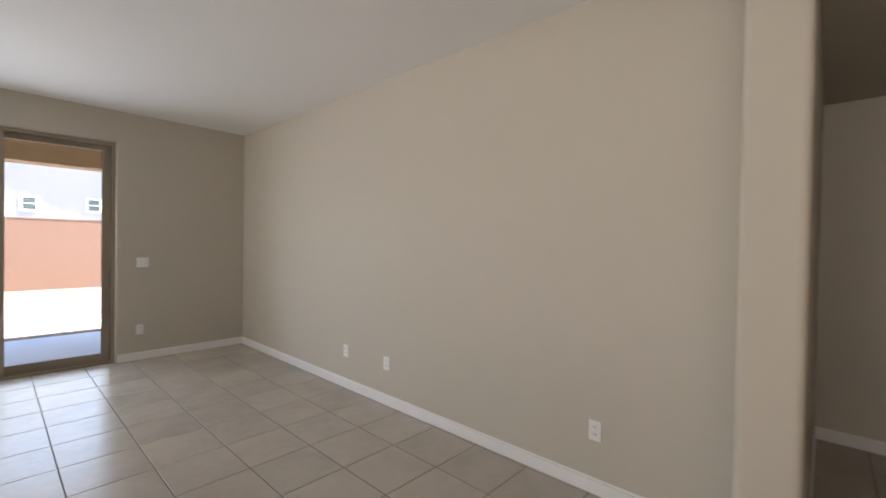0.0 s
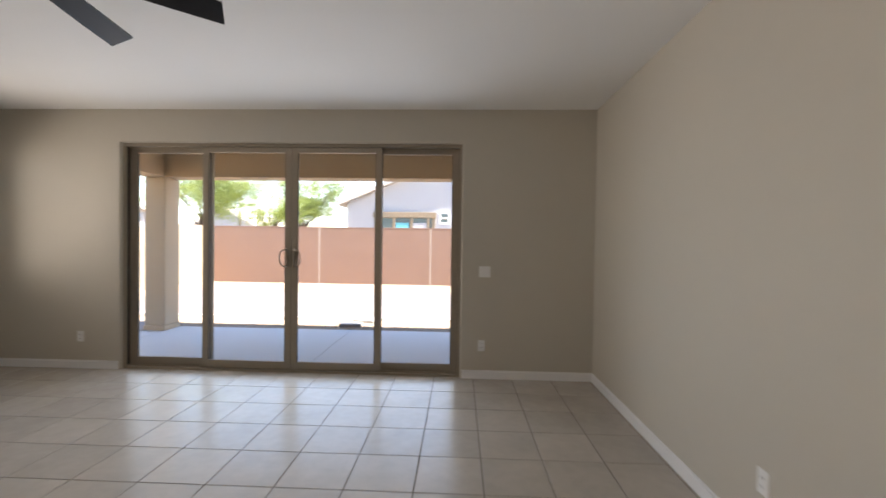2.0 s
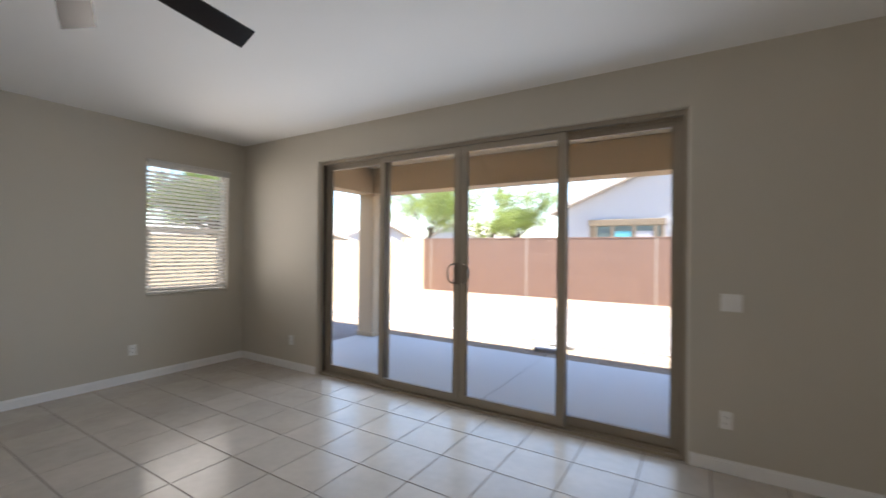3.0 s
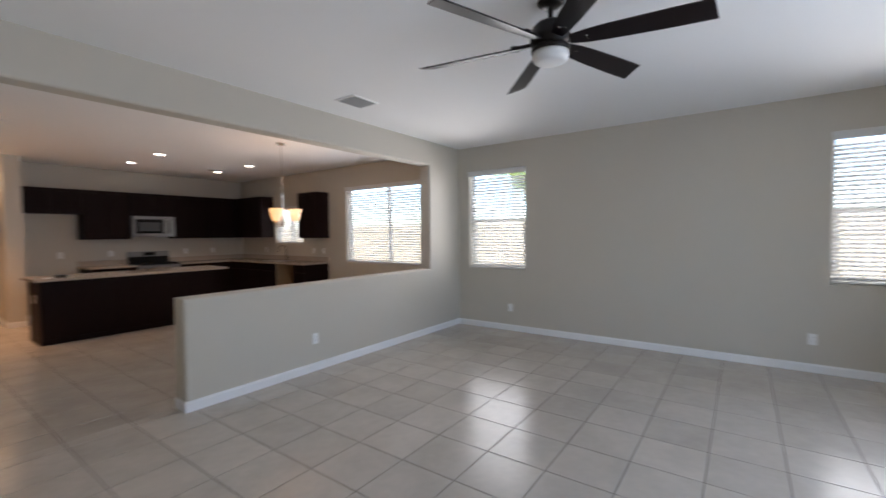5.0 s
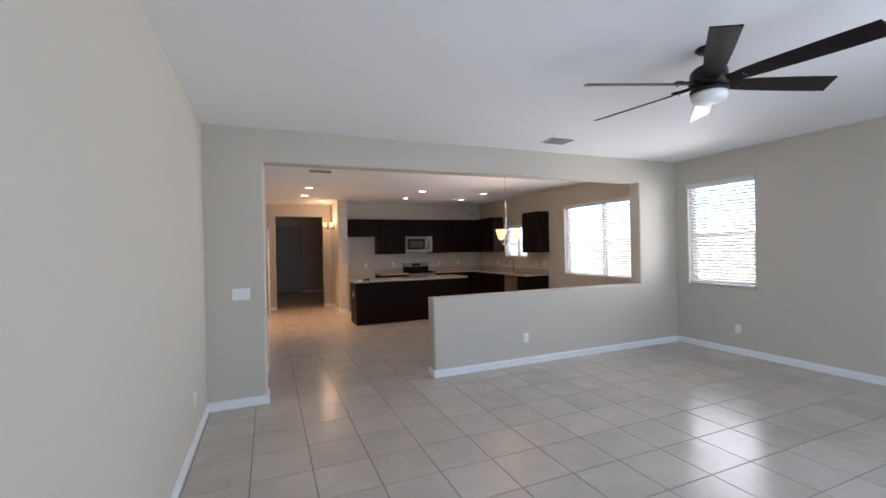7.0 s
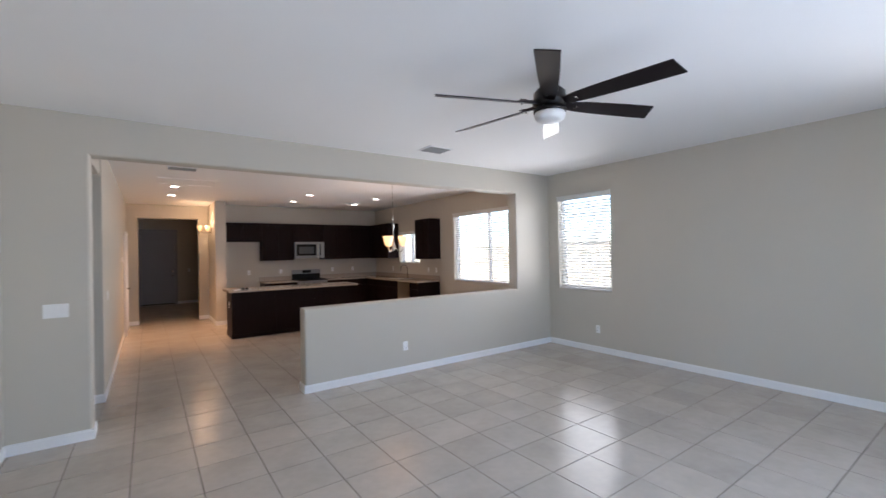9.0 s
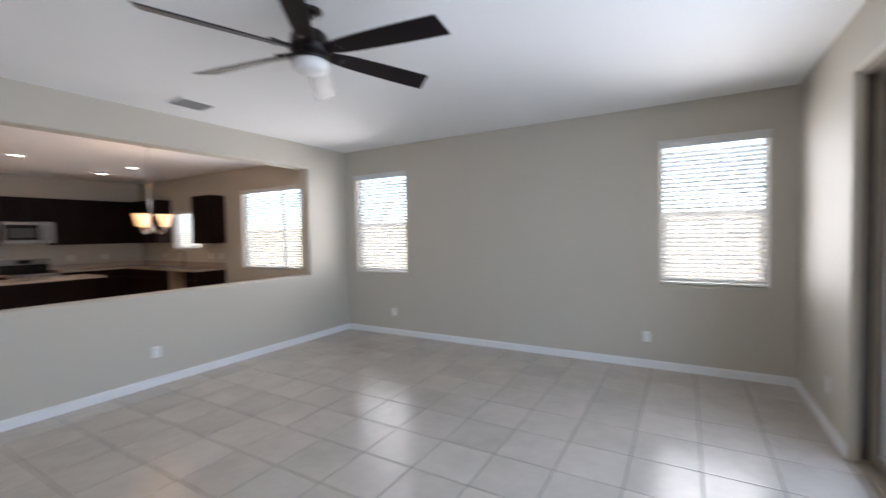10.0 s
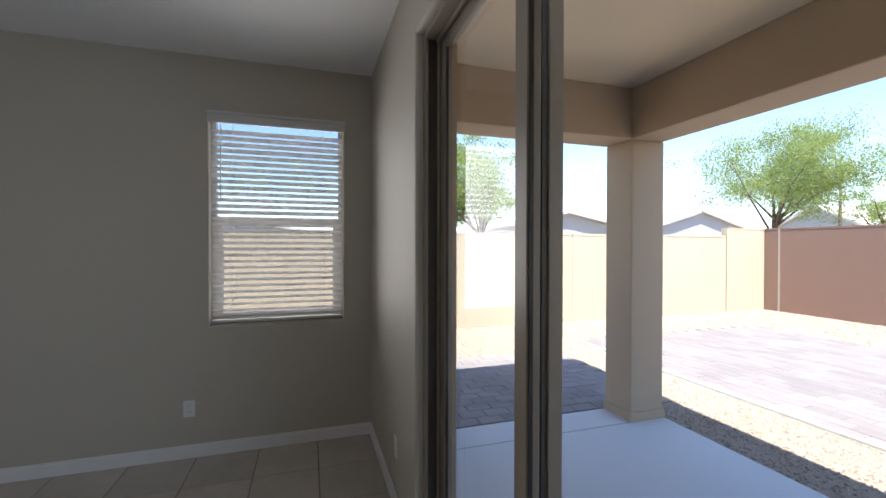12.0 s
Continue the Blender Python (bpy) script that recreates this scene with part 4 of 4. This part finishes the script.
def stones(name, label, x0, x1, y0, y1, n, size, seed):
    """Loose gravel: small uneven five-sided lumps lying on the ground."""
    rng = np.random.default_rng(seed)
    base = np.array([[1, 0, 0], [0.31, 0.95, 0], [-0.81, 0.59, 0], [-0.81, -0.59, 0], [0.31, -0.95, 0], [0.1, 0.05, 0.75]])
    tris = np.array([[0, 1, 5], [1, 2, 5], [2, 3, 5], [3, 4, 5], [4, 0, 5]])
    pos = np.stack([rng.uniform(x0, x1, n), rng.uniform(y0, y1, n), np.full(n, GZ - 0.003)], 1)
    s = rng.uniform(0.5, 1.0, n)[:, None, None] * size
    ang = rng.uniform(0, 6.283, n)
    v = base[None] * rng.uniform(0.65, 1.25, (n, 6, 1))
    c, sn = np.cos(ang)[:, None], np.sin(ang)[:, None]
    v = np.stack([v[..., 0] * c - v[..., 1] * sn, v[..., 0] * sn + v[..., 1] * c, v[..., 2]], -1) * s + pos[:, None]
    f = (tris[None] + 6 * np.arange(n)[:, None, None]).reshape(-1, 3)
    me = bpy.data.meshes.new(name)
    me.from_pydata(v.reshape(-1, 3).tolist(), [], f.tolist())
    me.materials.append(GRAVEL)
    return tagged(new(name, me), label, "gravel", kind="stuff")


stones("gravel_strip", "tan landscaping gravel between slab and pavers", -1.4, 7.0, 8.27, 9.45, 16000, 0.022, 3)
stones("gravel_border", "tan landscaping gravel along the back wall", FENX, 9.0, 13.7, FENY, 9000, 0.035, 4)
stones("gravel_side", "tan landscaping gravel beside the cream wall", FENX, -2.2, 4.0, 13.7, 9000, 0.030, 5)


def paver_mesh(w, d):
    bm = boxes((-w / 2, w / 2, -d / 2, d / 2, -0.04, 0), bevel=0.004, segments=1)
    me = bpy.data.meshes.new("paver")
    bm.to_mesh(me)
    bm.free()
    me.materials.append(PAVER)
    return me


def paving(name, label, x0, x1, y0, y1, w, d, keep, along="x"):
    """Running-bond pavers, their rows laid along x or y; those with keep(x, y) are pieces of their own, the others are joined."""
    base = tagged(part(name, boxes((x0, x1, y0, y1, GZ - 0.06, GZ + 0.012)), EARTH), label, "paving", kind="structure")
    one, rest, n, row = paver_mesh(w - 0.004, d - 0.004), bmesh.new(), 0, 0
    u0, u1, v0, v1, step, rise = (x0, x1, y0, y1, w, d) if along == "x" else (y0, y1, x0, x1, d, w)
    v = v0
    while v + rise <= v1 + 1e-6:
        u = u0 + (step / 2 if row % 2 else 0)
        while u + step <= u1 + 1e-6:
            cx, cy = (u + step / 2, v + rise / 2) if along == "x" else (v + rise / 2, u + step / 2)
            p = (cx, cy, GZ + 0.026 + random.uniform(-0.0015, 0.0015))
            if n < 300 and keep(cx - w / 2, cy - d / 2):
                o = new("paver", one)
                o.parent, o.location, n = base, p, n + 1
            else:
                q = one.copy()
                q.transform(Matrix.Translation(p))
                rest.from_mesh(q)
                bpy.data.meshes.remove(q)
            u += step
        v, row = v + rise, row + 1
    if len(rest.verts):
        tagged(part("pavers", rest, PAVER, base), kind="stuff")
    return base


# ---- far houses ----
def house(name, label, x0, x1, y0, y1, eave, ridge, along, wall_mat, openings=()):
    h = thing(name, label, "house", "neighbouring houses")
    part("wall", boxes((x0, x1, y0, y1, GZ - 0.1, eave)), wall_mat, h)
    bm = bmesh.new()
    o = 0.45
    if along == "y":
        xm = (x0 + x1) / 2
        s = (ridge - eave) / (xm - x0)
        pts = [(x0 - o, eave - o * s), (xm, ridge), (x1 + o, eave - o * s)]
        a = [bm.verts.new((x, y0 - o, z + 0.02)) for x, z in pts] + [bm.verts.new((x, y0 - o, z + 0.20)) for x, z in pts]
        b = [bm.verts.new((v.co.x, y1 + o, v.co.z)) for v in a]
        gable = bmesh.new()
        g0 = [gable.verts.new(v) for v in ((x0, y0, eave), (x1, y0, eave), (xm, y0, ridge))]
        g1 = [gable.verts.new(v) for v in ((x0, y1, eave), (x1, y1, eave), (xm, y1, ridge))]
        gable.faces.new(g0)
        gable.faces.new(g1)
        part("gable", gable, wall_mat, h)
    else:
        ym = (y0 + y1) / 2
        s = (ridge - eave) / (ym - y0)
        pts = [(y0 - o, eave - o * s), (ym, ridge), (y1 + o, eave - o * s)]
        a = [bm.verts.new((x0 - o, y, z + 0.02)) for y, z in pts] + [bm.verts.new((x0 - o, y, z + 0.20)) for y, z in pts]
        b = [bm.verts.new((x1 + o, v.co.y, v.co.z)) for v in a]
        gable = bmesh.new()
        for x in (x0, x1):
            gable.faces.new([gable.verts.new(v) for v in ((x, y0, eave), (x, y1, eave), (x, ym, ridge))])
        part("gable", gable, wall_mat, h)
    for i, j in ((0, 1), (1, 2)):
        bm.faces.new((a[i], a[j], b[j], b[i]))
        bm.faces.new((a[i + 3], a[j + 3], b[j + 3], b[i + 3]))
        bm.faces.new((a[i], a[j], a[j + 3], a[i + 3]))
        bm.faces.new((b[i], b[j], b[j + 3], b[i + 3]))
    for i in (0, 2):
        bm.faces.new((a[i], b[i], b[i + 3], a[i + 3]))
    bmesh.ops.recalc_face_normals(bm, faces=bm.faces[:])
    part("roof", bm, ROOFTILE, h)
    for x, z, w, t in openings:
        win = part("window", boxes((x - w / 2 - 0.09, x + w / 2 + 0.09, y0 - 0.05, y0 - 0.002, z - t / 2 - 0.09, z + t / 2 + 0.09), bevel=0.01), TRIM, h)
        part("pane", boxes((x - w / 2, x + w / 2, y0 - 0.056, y0 - 0.051, z - t / 2, z + t / 2)), GLASSANDSHADE, win)
        part("bar", boxes((x - w / 2, x + w / 2, y0 - 0.066, y0 - 0.057, z - 0.02, z + 0.02)), TRIM, win)
    return h


ha = house("house", "pale grey stucco house with a gable and covered patio", -1.35, 12.5, 25.0, 36, 3.62, 6.55, "y", FARWALL,
           ((4.28, 2.82, 0.42, 0.50), (5.33, 2.82, 0.42, 0.50), (7.48, 2.88, 0.42, 0.50)))
part("patio_recess", boxes((0.25, 3.75, 24.93, 24.995, 0, 3.10), bevel=0.03), HOUSETRIM, ha)
# flat dark sheet painted as the shade under the covered patio
part("patio_shade_sheet", boxes((0.55, 3.55, 24.90, 24.935, 0, 2.78)), GLASSANDSHADE, ha)
part("patio_beam", boxes((0.20, 3.80, 24.80, 24.928, 2.80, 3.12), bevel=0.02), HOUSETRIM, ha)
for x in (0.55, 1.40, 2.40, 3.35):
    part("patio_post", boxes((x - 0.07, x + 0.07, 24.80, 24.895, 0, 2.798), bevel=0.02), HOUSETRIM, ha)
for x, w, m in ((1.88, 0.38, POOLBLUE), (2.88, 0.38, FARWALL), (0.98, 0.30, GLASSANDSHADE)):
    part("patio_screen", boxes((x - w, x + w, 24.86, 24.895, 1.2, 2.52), bevel=0.01), m, ha)
house("house", "low pale house with a grey tiled roof behind the cream wall", -34, -20, 14, 28, 2.15, 3.55, "x", FARWALL)
house("house", "white gabled house beyond the trees", -24.6, -16.6, 46, 56, 2.6, 4.7, "y", FARWALL)
house("house", "long low pale house with a white tiled roof", -34, -23.6, 31, 42, 2.75, 4.3, "x", FARWALL)
house("house", "low pale house with a grey roof next door", -47, -34, -10, 6, 2.4, 3.6, "x", FARWALL)


# ---- utility pole ----
pole = thing("utility_pole", "thin grey wooden utility pole far behind the yard", "pole", at=(-15.7, 40.0, GZ))
part("mast", tube([(0, 0, -0.2), (0, 0, 3.5), (0, 0, 7.4)], [0.13, 0.11, 0.08], 10), BARK, pole)
part("crossarm", boxes((-0.75, 0.75, -0.07, 0.05, 6.75, 6.87), bevel=0.01), BARK, pole)

# ---- trees ----
def tree(x, y, height, crown_r, crown_z, seed, label, leaves=7000):
    rng = random.Random(seed)
    t = thing("tree", label, "tree", "yard trees", (x, y, GZ))
    lean = Vector((rng.uniform(-0.3, 0.3), rng.uniform(-0.3, 0.3), 0))
    fork = crown_z * 0.55
    bm = tube([(0, 0, -0.1), lean * 0.3 + Vector((0, 0, fork * 0.5)), lean * 0.6 + Vector((0, 0, fork)), lean + Vector((0, 0, crown_z))], [0.16, 0.13, 0.10, 0.05], 9)
    tips = []
    for k in range(11):
        a, e = rng.uniform(0, 6.283), rng.uniform(0.15, 1.1)
        start = lean * 0.6 + Vector((0, 0, fork + rng.uniform(-0.1, 0.5) * (crown_z - fork)))
        r = crown_r * rng.uniform(0.55, 1.0)
        end = start + Vector((math.cos(a) * r * math.cos(e * 0.6), math.sin(a) * r * math.cos(e * 0.6), (height - start.z) * (0.25 + 0.65 * math.sin(e))))
        mid = (start + end) / 2 + Vector((rng.uniform(-.2, .2), rng.uniform(-.2, .2), rng.uniform(0.0, .35)))
        tube([start, mid, end], [0.055, 0.035, 0.012], 6, bm)
        tips += [end, mid, (mid + end) / 2]
        for q in range(3):
            d = Vector((rng.uniform(-1, 1), rng.uniform(-1, 1), rng.uniform(-0.5, 0.8))) * crown_r * 0.32
            tube([mid, mid + d * 0.5 + Vector((0, 0, 0.1)), mid + d], [0.022, 0.015, 0.006], 5, bm)
            tips += [mid + d, end + d * 0.8]
    part("trunk", bm, BARK, t)
    g = np.random.default_rng(seed)
    tp = np.array([list(p) for p in tips])
    sprays = max(60, leaves // 110)
    hub = tp[g.integers(0, len(tp), sprays)] + g.normal(0, 1, (sprays, 3)) * np.array([0.30, 0.30, 0.24]) * crown_r * 0.42
    reach = g.uniform(0.07, 0.17, sprays) * crown_r
    pick = g.integers(0, sprays, leaves)
    c = hub[pick] + g.normal(0, 1, (leaves, 3)) * np.array([0.85, 0.85, 0.55]) * reach[pick][:, None]
    u = g.normal(0, 1, (leaves, 3)) + np.array([0, 0, -0.5])
    u /= np.linalg.norm(u, axis=1)[:, None]
    w = np.cross(u, g.normal(0, 1, (leaves, 3)))
    w /= np.linalg.norm(w, axis=1)[:, None]
    s = g.uniform(0.030, 0.064, leaves)[:, None]
    v = np.stack([c - u * s, c + w * s * 0.42, c + u * s, c - w * s * 0.42], 1).reshape(-1, 3)
    f = np.arange(leaves * 4).reshape(-1, 4)
    me = bpy.data.meshes.new("crown")
    me.from_pydata(v.tolist(), [], f.tolist())
    me.materials.append(LEAF)
    o = new("crown", me)
    o.parent = t
    return t


tree(-10.3, 25.5, 7.4, 3.5, 3.7, 11, "airy green desert tree behind the back wall", 52000)
tree(-4.6, 27.0, 5.9, 2.2, 3.0, 12, "small airy green tree near the grey house", 30000)
tree(-8.6, 31.0, 4.8, 1.8, 2.8, 13, "small dark green tree far behind the wall", 10000)
tree(-9.4, 10.6, 5.2, 2.0, 2.9, 14, "airy green tree behind the cream wall", 24000)
tree(-8.2, -1.2, 5.4, 2.2, 3.0, 15, "airy green tree beyond the side yard", 12000)

paving("paver_path", "grey concrete paver path beside the patio slab", -2.20, -0.055, 5.0, 8.80, 0.15, 0.25, lambda x, y: x > -1.6 and y > 6.2, "y")
paving("paver_patio", "wide pale concrete paver area in the sun", -2.8, 9.0, 9.50, 13.7, 0.30, 0.15, lambda x, y: x > 0.2 and x < 5.2 and y < 10.6)
soft_box("paver_edging", (-2.8, 9.0, 9.465, 9.498, GZ - 0.05, GZ + 0.03), CONCRETE, "low concrete edging of the paver area", "edging", 0.004)


def valve_box(x, y, turn):
    """A low sprinkler valve box: a tapered rim set in the gravel with a ribbed lid."""
    v = thing("valve_box", "low grey plastic sprinkler valve box in the gravel", "valve box", "sprinkler valve boxes", (x, y, GZ), turn)
    part("rim", boxes((-0.20, 0.20, -0.14, -0.115, -0.03, 0.055), (-0.20, 0.20, 0.115, 0.14, -0.03, 0.055), (-0.20, -0.175, -0.115, 0.115, -0.03, 0.055),
                      (0.175, 0.20, -0.115, 0.115, -0.03, 0.055), bevel=0.006), LOUVRE, v)
    lid = part("lid", boxes((-0.173, 0.173, -0.113, 0.113, 0.02, 0.060), bevel=0.004), LOUVRE, v)
    for k in range(6):
        part("rib", boxes((-0.15 + k * 0.055, -0.135 + k * 0.055, -0.09, 0.09, 0.0602, 0.064)), LOUVRE, lid)


valve_box(3.17, 8.80, 4)
valve_box(3.32, 9.20, -3)


# ---- floor tiles: the nearest as pieces, last in the file ----
FX, FY, FP, FG = 4.075, 1.963, 0.407, 0.0065


def tile_bm(w, d):
    bm = bmesh.new()
    b, z = 0.0012, 0.008
    lo = [bm.verts.new(v) for v in ((-w / 2, -d / 2, 0), (w / 2, -d / 2, 0), (w / 2, d / 2, 0), (-w / 2, d / 2, 0))]
    mid = [bm.verts.new((v.co.x, v.co.y, z - b)) for v in lo]
    top = [bm.verts.new((v.co.x - math.copysign(b, v.co.x), v.co.y - math.copysign(b, v.co.y), z)) for v in lo]
    for a, c in ((lo, mid), (mid, top)):
        for i in range(4):
            bm.faces.new((a[i], a[(i + 1) % 4], c[(i + 1) % 4], c[i]))
    bm.faces.new(top)
    return bm


floor = part("floor", boxes((0, 8.40, -11.8, YS + 0.19, -0.12, -0.003)), GROUT)
tagged(floor, "greige square ceramic tile floor with brown grout", "floor", kind="structure")
tile_meshes, far_tiles = {}, bmesh.new()
AREAS = ((0, XB, -0.19, YS), (0, 5.992, YK, -0.19), (SL0, SL1, YS, YS + 0.05), (5.992, 8.40, -1.13, -0.19), (4.33, 5.992, -7.30, YK), (3.95, 6.15, -11.8, -7.30))
count = 0
for n, (ax0, ax1, ay0, ay1) in enumerate(AREAS):
    for i in range(math.floor((ax0 - FX) / FP) - 1, math.ceil((ax1 - FX) / FP) + 1):
        for j in range(math.floor((ay0 - FY) / FP) - 1, math.ceil((ay1 - FY) / FP) + 1):
            x0, x1 = max(FX + i * FP + FG / 2, ax0 + 0.001), min(FX + (i + 1) * FP - FG / 2, ax1 - 0.001)
            y0, y1 = max(FY + j * FP + FG / 2, ay0 + 0.001), min(FY + (j + 1) * FP - FG / 2, ay1 - 0.001)
            if x1 - x0 < 0.02 or y1 - y0 < 0.02:
                continue
            cx, cy, w, d = (x0 + x1) / 2, (y0 + y1) / 2, round(x1 - x0, 4), round(y1 - y0, 4)
            if n == 0 and count < 300:
                if (w, d) not in tile_meshes:
                    bm = tile_bm(w, d)
                    tile_meshes[w, d] = bpy.data.meshes.new("tile")
                    bm.to_mesh(tile_meshes[w, d])
                    bm.free()
                    tile_meshes[w, d].materials.append(TILE)
                t = new("tile", tile_meshes[w, d])
                t.parent = floor
                t.location = (cx, cy, -0.008)
                count += 1
            else:
                bm = tile_bm(w, d)
                me = bpy.data.meshes.new("spare")
                bm.to_mesh(me)
                bm.free()
                me.transform(Matrix.Translation((cx, cy, -0.008)))
                far_tiles.from_mesh(me)
                bpy.data.meshes.remove(me)
tagged(part("tiles", far_tiles, TILE, floor), kind="stuff")
